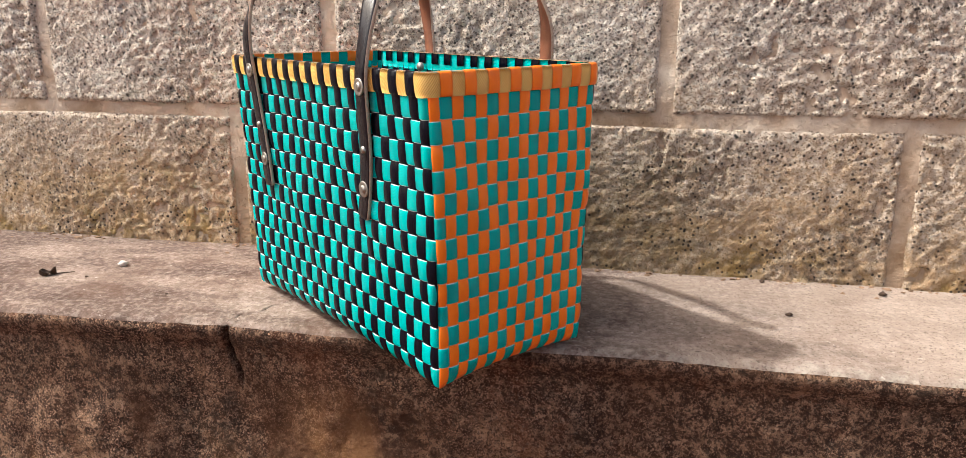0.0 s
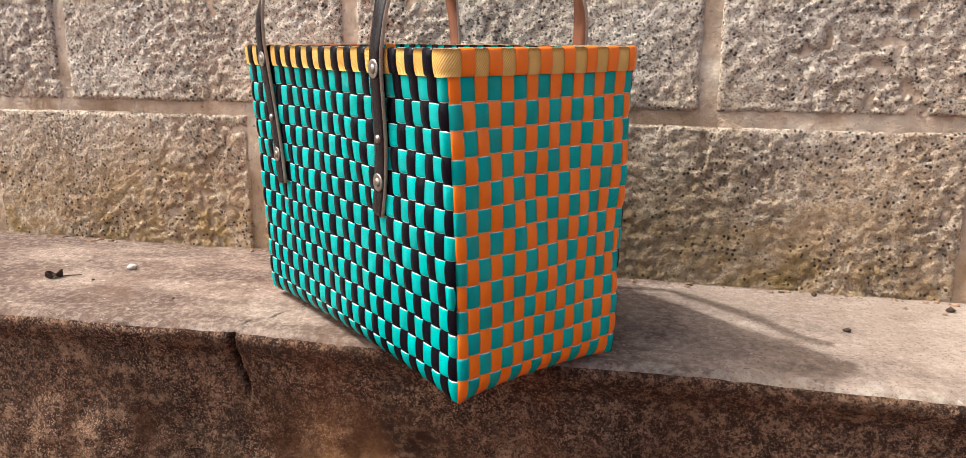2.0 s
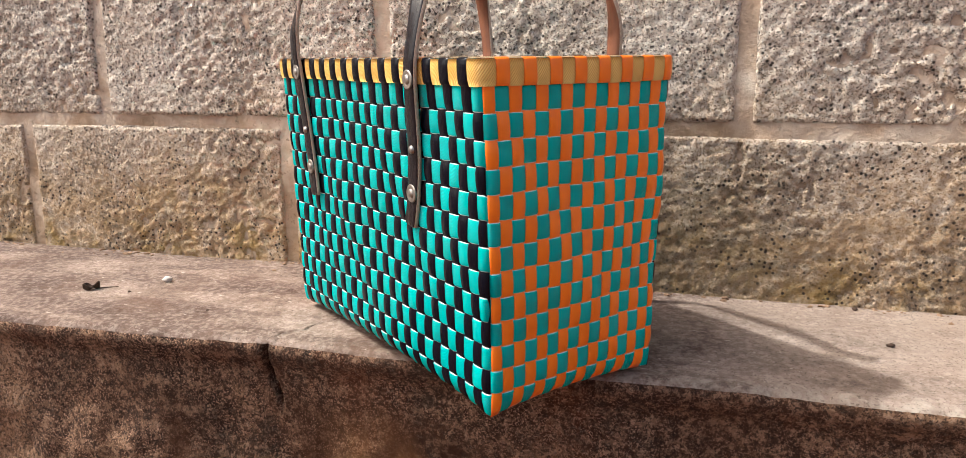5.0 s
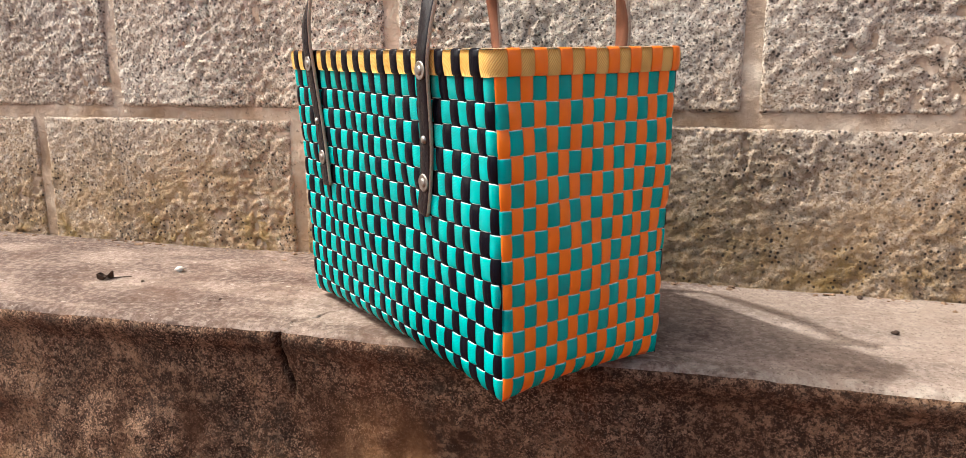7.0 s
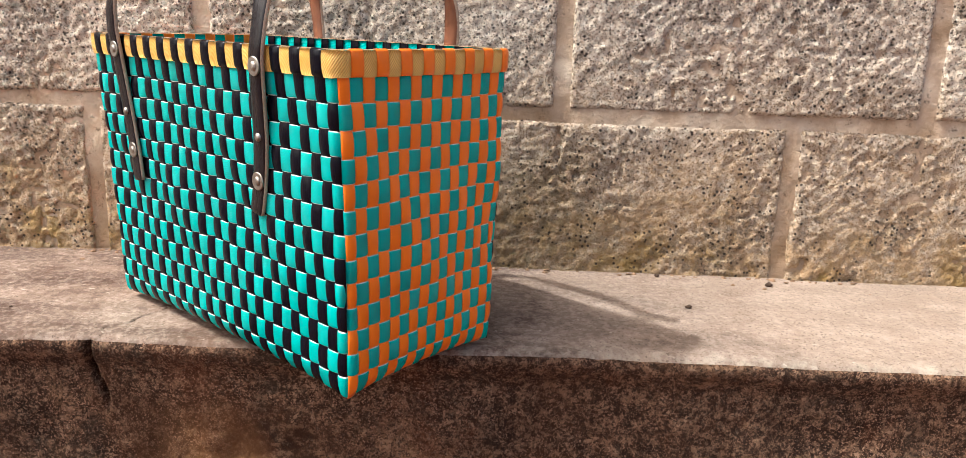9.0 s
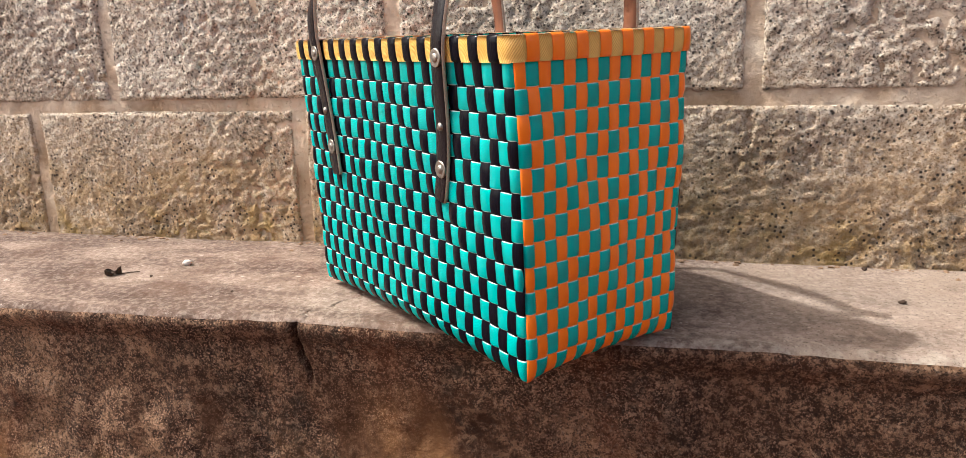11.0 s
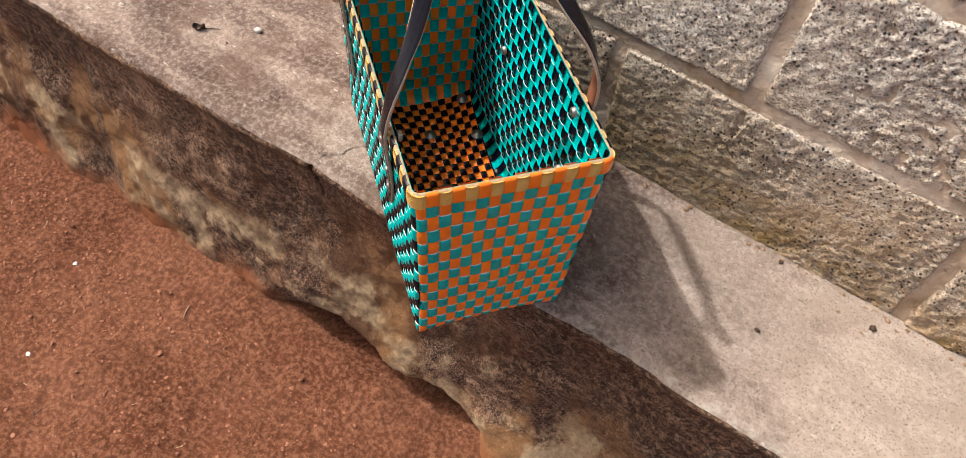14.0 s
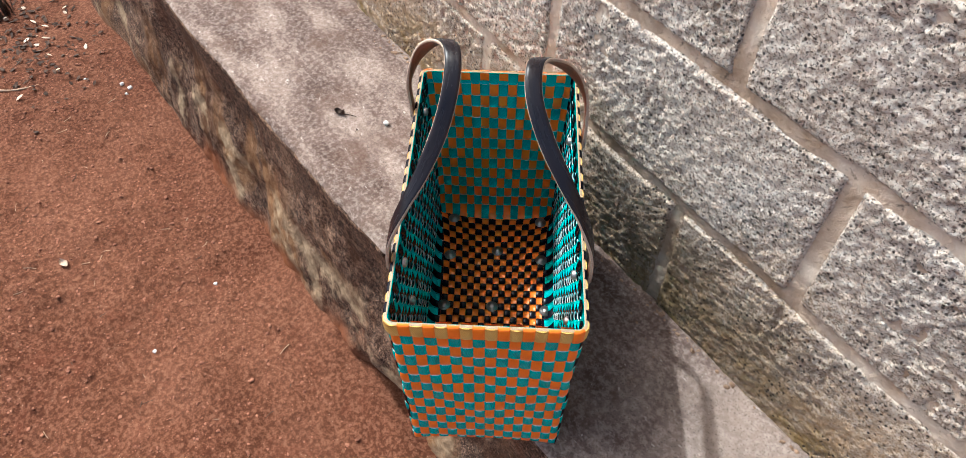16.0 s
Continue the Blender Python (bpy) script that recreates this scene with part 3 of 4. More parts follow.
def strap_mesh(name, outer, inner, lengths, across, mat, wrap=False, edge=None):
    """A strap from two sheets of points, rows along it and columns across it."""
    rows, cols = outer.shape[:2]
    verts = np.concatenate([outer.reshape(-1, 3), inner.reshape(-1, 3)])
    base = rows * cols
    if wrap:
        ring_outer = np.concatenate([outer, outer[:1]], 0)
        ring_inner = np.concatenate([inner, inner[:1]], 0)
        rows += 1
        verts = np.concatenate([ring_outer.reshape(-1, 3), ring_inner.reshape(-1, 3)])
        base = rows * cols
        lengths = np.append(lengths, lengths[-1] + lengths[1] - lengths[0])
    f = [grid_faces(rows, cols), grid_faces(rows, cols, base, True)]
    for c, fl in ((0, True), (cols - 1, False)):
        i = np.arange(rows - 1)
        a, b = i * cols + c, (i + 1) * cols + c
        e = np.stack([a, b, b + base, a + base], -1)
        f.append(e if not fl else e[:, ::-1])
    faces = np.concatenate(f)
    uv = np.stack(np.broadcast_arrays(np.asarray(lengths)[:, None], np.asarray(across)[None, :]), -1).reshape(-1, 2)
    column = np.tile(np.arange(cols - 1), rows - 1)
    border = ((column == 0) | (column == cols - 2)).astype(np.int32)
    index = np.concatenate([border, border * 0, np.ones(2 * (rows - 1), dtype=np.int32)])
    if edge is None:
        return mesh_from(name, verts, faces, [mat], uv=np.concatenate([uv, uv]))
    return mesh_from(name, verts, faces, [mat, edge], index, np.concatenate([uv, uv]))


WAVE, THICK, PER = 0.00125, 0.0005, 4
ACROSS = np.array([-0.5, -0.462, -0.38, 0.0, 0.38, 0.462, 0.5])
CAMBER = np.array([-0.0012, -0.00045, -0.00012, 0.0, -0.00012, -0.00045, -0.0012])

basket = tagged(new("woven_basket"), "teal, black and orange woven plastic strap basket with dark handles", "basket")
basket.matrix_world = BASKET


def upright_over(idx, row):
    """+1 where the upright strap shows outside, -1 where the level one does; row -1 is the rim."""
    if row < 0:
        side = 0 if idx < NL else 1 if idx < NL + NW else 2 if idx < 2 * NL + NW else 3
        k = idx - STARTS[side]
        return 1.0 if k % 2 == 1 else -1.0
    return 1.0 if (row + idx) % 2 == 1 else -1.0


def row_z(row_pos):
    """Height at a place counted in rows down from the rim's lower edge."""
    return np.maximum(RIM_LOW - row_pos * ROW_H, 0.0)


# level straps, one ring for each row
for r in range(ROWS_HIGH):
    signs = [-upright_over(i, r) for i in range(CELLS)]
    outer, inner, lengths = [], [], []
    total = 0.0
    for side, n in enumerate(SIDES):
        pos = np.arange(n * PER) / PER
        c = pos - 0.5
        # wrap the signs round the ring
        g = (STARTS[side] + c) % CELLS
        i0 = np.floor(g).astype(int) % CELLS
        f = smooth(0.14, 0.86, g - np.floor(g))
        sg = np.array(signs)[i0] * (1 - f) + np.array(signs)[(i0 + 1) % CELLS] * f
        t = np.repeat(pos[:, None], len(ACROSS), 1)
        z = row_z(r + 0.5 + ACROSS * 0.97)[None, :] + 0 * t
        off = sg[:, None] * WAVE + CAMBER[None, :] * 1.2
        outer.append(wall_point(side, t, z, off + THICK / 2))
        inner.append(wall_point(side, t, z, off - THICK / 2))
        lengths.append(total + pos * 0.0127)
        total += n * 0.0127
    me = strap_mesh("level_strap", np.concatenate(outer), np.concatenate(inner), np.concatenate(lengths), ACROSS * ROW_H, TEAL, wrap=True, edge=STRAP_EDGE)
    child("level_strap", me, basket, "ribbed teal strap woven round the sides")


def floor_point(u, v, off):
    """A point of the floor, u and v from -1 to 1 over its length and width; off counts downwards."""
    hl, hw = half_sizes(np.array(0.0))
    under_l = 0.016 * np.abs(np.sin(np.pi * (u + 1) / 2)) ** 0.55
    under_w = 0.016 * np.abs(np.sin(np.pi * (v + 1) / 2)) ** 0.55
    x = u * (hl - 0.002 - under_w)
    y = v * (hw - 0.002 - under_l)
    return np.stack([x, y, 0.0018 - off + 0 * x], -1)


def upright_strap(k, long_side):
    """A strap that runs down one side, under the floor and up the opposite side."""
    n_floor = NW if long_side else NL
    side_a, side_b = (0, 2) if long_side else (1, 3)
    n_a = SIDES[side_a]
    ka, kb = k, n_a - 1 - k
    width = ACROSS * 0.955
    outer, inner = [], []
    ia, ib = STARTS[side_a] + ka, STARTS[side_b] + kb

    def climb(side, idx, kk, downwards, mirror):
        signs = [upright_over(idx, 0)] + [upright_over(idx, r) for r in range(ROWS_HIGH)]
        rim_part = np.array([-0.0, 0.3, 0.6, 0.82])
        pos = np.concatenate([rim_part, 1 + np.arange(ROWS_HIGH * PER + 1) / PER])
        sg = weave(signs, pos)
        z = np.where(pos < 1, RIM_TOP + 0.0002 - (RIM_TOP + 0.0002 - RIM_LOW) * pos, row_z(pos - 1))
        lift = np.where(pos <= 0.62, (0.0004 if signs[0] < 0 else -0.0034) - sg * WAVE, 0.0)
        t = kk + 0.5 + (width if not mirror else width[::-1])[None, :] + 0 * pos[:, None]
        off = (sg * WAVE + lift)[:, None] + CAMBER[None, :]
        zz = z[:, None] + 0 * t
        o, i = wall_point(side, t, zz, off + THICK / 2), wall_point(side, t, zz, off - THICK / 2)
        return (o, i) if downwards else (o[::-1], i[::-1])

    o, i = climb(side_a, ia, ka, True, False)
    outer.append(o)
    inner.append(i)
    # the floor: places counted from side a to side b
    signs = []
    for q in range(n_floor):
        cross = q if long_side else NL - 1 - q
        if long_side:
            signs.append(1.0 if (13 + q + k) % 2 == 1 else -1.0)
        else:
            signs.append(1.0 if (13 + k + cross) % 2 == 0 else -1.0)
    pos = np.arange(1, n_floor * PER) / PER
    sg = weave(signs, pos)
    s = pos / n_floor * 2 - 1
    w = (k + 0.5 + width) / n_a * 2 - 1
    off = sg[:, None] * WAVE * 0.8 + CAMBER[None, :]
    S, W = np.broadcast_arrays(s[:, None], w[None, :])
    if long_side:
        u, v = -W, -S
    else:
        u, v = S, -W
    outer.append(floor_point(u, v, off + THICK / 2))
    inner.append(floor_point(u, v, off - THICK / 2))
    o, i = climb(side_b, ib, kb, False, True)
    outer.append(o)
    inner.append(i)
    O, I = np.concatenate(outer), np.concatenate(inner)
    step = np.linalg.norm(np.diff(O[:, 2], axis=0), axis=1)
    lengths = np.concatenate([[0], np.cumsum(step)])
    name = "black_upright_strap" if long_side else "orange_upright_strap"
    me = strap_mesh(name, O, I, lengths, ACROSS * 0.0127, BLACK if long_side else ORANGE)
    child(name, me, basket)


for k in range(NL):
    upright_strap(k, True)
for k in range(NW):
    upright_strap(k, False)


def ring_band(name, z_list, off_list, mat, label, weave_depth=0.0):
    """A closed band round the rim, given as a profile of heights and offsets."""
    pts, lengths, total = [], [], 0.0
    zz, oo = np.array(z_list), np.array(off_list)
    for side, n in enumerate(SIDES):
        pos = np.arange(n * PER) / PER
        sg = weave([-upright_over(STARTS[side] + i, -1) for i in range(n)], pos)
        t = np.repeat(pos[:, None], len(zz), 1)
        pts.append(wall_point(side, t, zz[None, :] + 0 * t, oo[None, :] + (sg * weave_depth)[:, None]))
        lengths.append(total + pos * 0.0127)
        total += n * 0.0127
    outer = np.concatenate(pts)
    inner = np.concatenate([wall_point(s, np.repeat((np.arange(n * PER) / PER)[:, None], len(zz), 1), zz[None, :] + np.zeros((n * PER, 1)), oo[None, :] - 0.0008) for s, n in enumerate(SIDES)])
    me = strap_mesh(name, outer, inner, np.concatenate(lengths), (zz - zz[0]), mat, wrap=True)
    return child(name, me, basket, label)


rim_z = np.linspace(RIM_TOP, RIM_LOW - 0.001, 6)
ring_band("rim_band", rim_z, [0.0018, 0.0026, 0.0028, 0.0028, 0.0026, 0.0016], YELLOW, "ribbed yellow strap woven round the rim", 0.0012)
ring_band("rim_lining", rim_z, [-0.0014, -0.0018, -0.0018, -0.0018, -0.0016, -0.0008], TEAL, "teal strap lining the rim", 0.0)
ring_band("rim_binding", [RIM_TOP + 0.0004, RIM_TOP + 0.0009, RIM_TOP + 0.0004], [0.0016, 0.0004, -0.0009], TRIM, "pale worn top edge of the rim")


# the folded ends of the upright straps, showing over the rim's band
for side, n in enumerate(SIDES):
    for k in range(n):
        if upright_over(STARTS[side] + k, -1) < 0:
            continue
        t = k + 0.5 + ACROSS[None, :] * 0.98
        z = np.array([RIM_TOP + 0.0012, RIM_TOP + 0.0006, RIM_TOP - 0.001, RIM_TOP - 0.005, RIM_LOW + 0.010, RIM_LOW + 0.004, RIM_LOW + 0.0006, RIM_LOW - 0.0008])[:, None]
        o = np.array([0.0004, 0.0022, 0.0031, 0.0035, 0.0036, 0.0035, 0.0031, 0.0020])[:, None] + CAMBER[None, :] * 0.8
        t, z, o = np.broadcast_arrays(t, z, o)
        me = strap_mesh("rim_fold", wall_point(side, t, z, o + 0.0003), wall_point(side, t, z, o - 0.0003), np.cumsum(np.full(8, 0.003)), ACROSS * 0.0127, BLACK if side % 2 == 0 else ORANGE)
        child("rim_fold", me, basket)


# handles: a stitched leather strap, riveted flat to the side and turned as it rises
def curve_through(pts, per=10):
    pts = [Vector(p) for p in pts]
    pts = [pts[0] * 2 - pts[1]] + pts + [pts[-1] * 2 - pts[-2]]
    out = []
    for a, b, c, d in zip(pts, pts[1:], pts[2:], pts[3:]):
        for k in range(per):
            t = k / per
            out.append(0.5 * ((2 * b) + (c - a) * t + (2 * a - 5 * b + 4 * c - d) * t * t + (3 * b - a - 3 * c + d) * t**3))
    out.append(pts[-2])
    return out


# (x, y, z) of each leg from its lower end to the top of the arch, in the basket's own frame
FRONT_NEAR = [(-0.085, 0.0960, 0.138), (-0.091, 0.0960, 0.166), (-0.098, 0.0985, 0.203), (-0.105, 0.1045, 0.259), (-0.108, 0.1040, 0.283), (-0.108, 0.0970, 0.316), (-0.098, 0.0830, 0.345), (-0.080, 0.0665, 0.371), (-0.052, 0.0495, 0.404), (-0.022, 0.0405, 0.434)]
FRONT_FAR = [(0.117, 0.0965, 0.135), (0.120, 0.0970, 0.165), (0.123, 0.0990, 0.203), (0.126, 0.1040, 0.262), (0.126, 0.1060, 0.283), (0.122, 0.1055, 0.310), (0.112, 0.0965, 0.347), (0.090, 0.0800, 0.388), (0.052, 0.0590, 0.427)]
BACK_NEAR = [(-0.110, 0.0965, 0.138), (-0.111, 0.0970, 0.166), (-0.112, 0.0990, 0.203), (-0.113, 0.1040, 0.259), (-0.116, 0.1045, 0.283), (-0.117, 0.1005, 0.316), (-0.110, 0.0900, 0.346), (-0.090, 0.0700, 0.378), (-0.062, 0.0510, 0.404), (-0.030, 0.0385, 0.428)]
BACK_FAR = [(0.085, 0.0965, 0.138), (0.085, 0.0970, 0.166), (0.085, 0.0990, 0.203), (0.085, 0.1040, 0.259), (0.087, 0.1060, 0.283), (0.089, 0.1035, 0.316), (0.084, 0.0945, 0.348), (0.070, 0.0775, 0.382), (0.040, 0.0565, 0.416)]
LEGS = {1: (FRONT_FAR, FRONT_NEAR, (0.012, 0.0420, 0.448)), -1: (BACK_FAR, BACK_NEAR, (0.004, 0.0395, 0.440))}


def build_handle(facing):
    """facing: 1 for the front side, -1 for the back."""
    far, near, top = LEGS[facing]
    path = curve_through(far + [top] + near[::-1], 8)
    if facing < 0:
        path = [Vector((p.x, -p.y, p.z)) for p in path][::-1]
    n = len(path)
    prof = [(-0.5, 0.0), (-0.47, 0.42), (-0.3, 0.52), (0.0, 0.58), (0.3, 0.52), (0.47, 0.42), (0.5, 0.0), (0.47, -0.42), (0.0, -0.5), (-0.47, -0.42)]
    W, T = 0.0168, 0.0042
    verts, uv, run = [], [], 0.0
    for i, p in enumerate(path):
        a, b = path[max(0, i - 1)], path[min(n - 1, i + 1)]
        tan = (b - a).normalized()
        run += (b - a).length / 2
        h = min(1, max(0, (p.z - 0.290) / 0.115))
        k = h * h * (3 - 2 * h)
        sgn = -1 if i < n / 2 else 1
        want = Vector((sgn * facing * math.cos(k * math.pi / 2), facing * math.sin(k * math.pi / 2), 0))
        wid = (want - tan * want.dot(tan)).normalized()
        nor = wid.cross(tan)
        taper = 0.86 if i in (0, n - 1) else 1.0
        roll = 0.78 + 0.22 * abs(1 - 2 * k)
        for u, v in prof:
            verts.append(p + wid * (u * W * taper * roll) + nor * (v * T))
            uv.append((run, u * W))
    m = len(prof)
    faces, idx = [], []
    for i in range(n - 1):
        for j in range(m):
            jn = (j + 1) % m
            faces.append([i * m + j, i * m + jn, (i + 1) * m + jn, (i + 1) * m + j])
            idx.append(2 if j in (0, 5, 6, 9) else 1 if j in (7, 8) else 0)
    faces += [list(range(m))[::-1], [(n - 1) * m + j for j in range(m)]]
    idx += [2, 2]
    me = mesh_from("handle", verts, faces, [LEATHER, LINING, RAW], idx, uv)
    handle = child("handle", me, basket, "dark brown leather handle, riveted to the side")
    bm = bmesh.new()
    bm.from_mesh(me)
    bmesh.ops.recalc_face_normals(bm, faces=bm.faces)
    bm.to_mesh(me)
    bm.free()
    return handle


def disc_profile(prof, seg=20):
    """A turned shape from (radius, height) pairs, about +y."""
    verts, faces = [], []
    for r, h in prof:
        for k in range(seg):
            a = 2 * math.pi * k / seg
            verts.append((r * math.cos(a), h, r * math.sin(a)))
    faces += grid_faces(len(prof), seg, wrap=True, flip=False).tolist()
    faces.append([(len(prof) - 1) * seg + k for k in range(seg)])
    return verts, faces


BIG = mesh_from("rivet", *disc_profile([(0.0074, -0.001), (0.0076, 0.0007), (0.0071, 0.0011), (0.0046, 0.0011), (0.0044, 0.0007), (0.0040, 0.0007), (0.0038, 0.0015), (0.0028, 0.0022), (0.0012, 0.0025)]), [STEEL], flat=True)
SMALL = mesh_from("stud", *disc_profile([(0.0036, -0.001), (0.0035, 0.0010), (0.0026, 0.0020), (0.0010, 0.0024)]), [STEEL])
for facing in (1, -1):
    handle = build_handle(facing)
    turned = Matrix.Rotation(0 if facing > 0 else math.pi, 4, "Z")
    for leg in LEGS[facing][:2]:
        for k, me, nm in ((3, BIG, "rivet"), (2, SMALL, "stud"), (1, BIG, "rivet")):
            x, y, z = leg[k]
            ob = child(nm, me, handle, "worn steel washer and rivet" if nm == "rivet" else "small steel stud")
            ob.matrix_local = Matrix.Translation((x, (y + 0.0022) * facing, z)) @ turned
        # the rivets' flat backs inside the basket
        for k in (1, 3):
            x, y, z = leg[k]
            ob = child("rivet_back", SMALL, handle)
            ob.matrix_local = Matrix.Translation((x, 0.0895 * facing, z)) @ Matrix.Rotation(math.pi, 4, "Z") @ turned @ Matrix.Scale(1.5, 4)

WASHER = mesh_from("floor_rivet", *disc_profile([(0.0088, 0.0), (0.0086, 0.0008), (0.0045, 0.0010), (0.0040, 0.0022), (0.0025, 0.0030), (0.0008, 0.0032)]), [STEEL])
FOOT = mesh_from("foot", *disc_profile([(0.0080, 0.0), (0.0078, 0.0042), (0.0066, 0.0054), (0.0030, 0.0056)]), [DARK_BITS])
for x, y in ((0.171, 0.064), (0.168, -0.069), (0.100, 0.065), (0.110, -0.005), (0.096, -0.070), (0.011, 0.067), (0.011, -0.001), (0.007, -0.076)):
    ob = child("floor_rivet", WASHER, basket, "steel washer fixed through the basket floor")
    ob.matrix_local = Matrix.Translation((x, y, 0.0030)) @ Matrix.Rotation(math.pi / 2, 4, "X")
    foot = child("foot", FOOT, basket, "small black foot under the floor")
    foot.matrix_local = Matrix.Translation((x, y, 0.0012)) @ Matrix.Rotation(-math.pi / 2, 4, "X")


# ---------------------------------------------------------------- small things
def lump(name, size, seed, mat, flat=0.7):
    bm = bmesh.new()
    bmesh.ops.create_icosphere(bm, subdivisions=2, radius=size / 2)
    for v in bm.verts:
        d = 0.75 + 0.5 * noise.noise(v.co * (2.6 / size) + Vector((seed, 0, 0)))
        v.co = Vector((v.co.x * d * 1.2, v.co.y * d, v.co.z * d * flat))
    lowest = min(v.co.z for v in bm.verts)
    bmesh.ops.translate(bm, verts=bm.verts, vec=(0, 0, -lowest))
    bm.faces.ensure_lookup_table()
    me = bpy.data.meshes.new(name)
    bm.to_mesh(me)
    bm.free()
    me.materials.append(mat)
    shade_smooth(me)
    return new(name, me)


def leaf_thing(name, length, width, curl, seed, mat):
    n, m = 12, 7
    verts = []
    for side in (1, -1):
        for i in range(n):
            t = i / (n - 1)
            w = width * math.sin(math.pi * (0.04 + 0.94 * t)) ** 0.8
            for j in range(m):
                s = j / (m - 1) * 2 - 1
                z = curl * length * (abs(s) ** 2 * 0.55 + (t - 0.45) ** 2 * 1.1) + 0.002 * math.sin(9 * t + 3 * s + seed)
                verts.append(((t - 0.5) * length, s * w / 2, z + 0.002 + side * 0.0004))
    f = grid_faces(n, m).tolist() + grid_faces(n, m, n * m, True).tolist()
    border = [j for j in range(m)] + [i * m + m - 1 for i in range(1, n)] + [(n - 1) * m + j for j in range(m - 2, -1, -1)] + [i * m for i in range(n - 2, 0, -1)]
    L = len(border)
    f += [[border[k], border[(k + 1) % L], border[(k + 1) % L] + n * m, border[k] + n * m] for k in range(L)]
    low = min(v[2] for v in verts)
    verts = [(x, y, z - low) for x, y, z in verts]
    return new(name, mesh_from(name, verts, f, [mat]))


def twig_thing(name, length, radius, seed, mat):
    rng = random.Random(seed)
    n, m = 8, 6
    verts, bend = [], rng.uniform(-0.12, 0.12)
    for i in range(n):
        t = i / (n - 1)
        r = radius * (1 - 0.45 * t) * rng.uniform(0.85, 1.15)
        cx, cy = (t - 0.5) * length, bend * length * math.sin(math.pi * t)
        for j in range(m):
            a = 2 * math.pi * j / m
            verts.append((cx, cy + r * math.cos(a), radius + r * math.sin(a)))
    f = grid_faces(n, m, wrap=True).tolist() + [list(range(m)), [(n - 1) * m + j for j in range(m)][::-1]]
    return new(name, mesh_from(name, verts, f, [mat]))


def on_ledge(x, y):
    hit, place, *_ = LEDGE_RAY((x, y, 0.2), (0, 0, -1))
    return place.z if hit else 0.0


LEDGE_RAY = bpy.data.objects["ledge"].ray_cast
bpy.context.view_layer.update()


def rest(ob, x, y, turn, on, label, category, sink=0.0006):
    z = on_ledge(x, y) if on == "ledge" else float(ground_height(np.array(x), np.array(y)))
    ob.matrix_world = pose(x, y, z - sink, 0, 0, turn)
    return tagged(ob, label, category)


rest(leaf_thing("dead_leaf", 0.020, 0.011, 0.45, 3, DEAD_LEAF), -0.784, -0.183, 35, "ledge", "curled dark dead leaf lying on the ledge", "leaf")
rest(twig_thing("leaf_stalk", 0.022, 0.0010, 5, DEAD_LEAF), -0.769, -0.170, 40, "ledge", "short dark broken stalk beside the dead leaf", "twig")
rest(lump("pebble", 0.013, 4, STONE), -0.712, -0.130, 20, "ledge", "small pale pebble on the ledge", "pebble")
for x, y, s, sd in ((0.256, -0.033, 0.011, 11), (0.122, -0.012, 0.008, 12), (0.137, -0.130, 0.008, 13), (-0.730, -0.178, 0.005, 14), (-0.590, -0.210, 0.004, 15)):
    rest(lump("debris_crumb", s, sd, DARK_BITS), x, y, sd * 40, "ledge", "dark crumb of debris on the ledge", "debris")
rest(leaf_thing("dry_leaf", 0.024, 0.016, 0.4, 8, PALE_LEAF), -1.154, -0.724, 200, "ground", "small pale dry leaf on the red earth", "leaf")
rest(leaf_thing("dry_leaf", 0.045, 0.03, 0.25, 9, PALE_LEAF), -1.314, -0.876, 110, "ground", "pale dry leaf lying on the red earth", "leaf")
rest(lump("white_chip", 0.010, 21, WHITE_BIT, 0.4), -0.837, -0.637, 10, "ground", "small white chip on the red earth", "stone chip")
rest(lump("white_chip", 0.011, 22, WHITE_BIT, 0.4), -0.93, -0.47, 60, "ground", "small white chip on the red earth", "stone chip")
rest(twig_thing("twig", 0.13, 0.0035, 31, TWIG), -1.837, -0.669, 65, "ground", "dry pale twig on the red earth", "twig")
rest(twig_thing("twig", 0.055, 0.0013, 32, TWIG), -0.942, -0.931, 115, "ground", "thin dry stalk on the red earth", "twig")
rng = random.Random(7)
for k in range(60):
    x, y = rng.uniform(-1.7, -0.45), rng.uniform(-1.0, -0.41)
    rest(twig_thing("straw_bit", rng.uniform(0.008, 0.03), rng.uniform(0.0006, 0.0011), 200 + k, TWIG if k % 3 else DARK_BITS), x, y, rng.uniform(0, 360), "ground", "short bit of straw on the red earth", "straw")


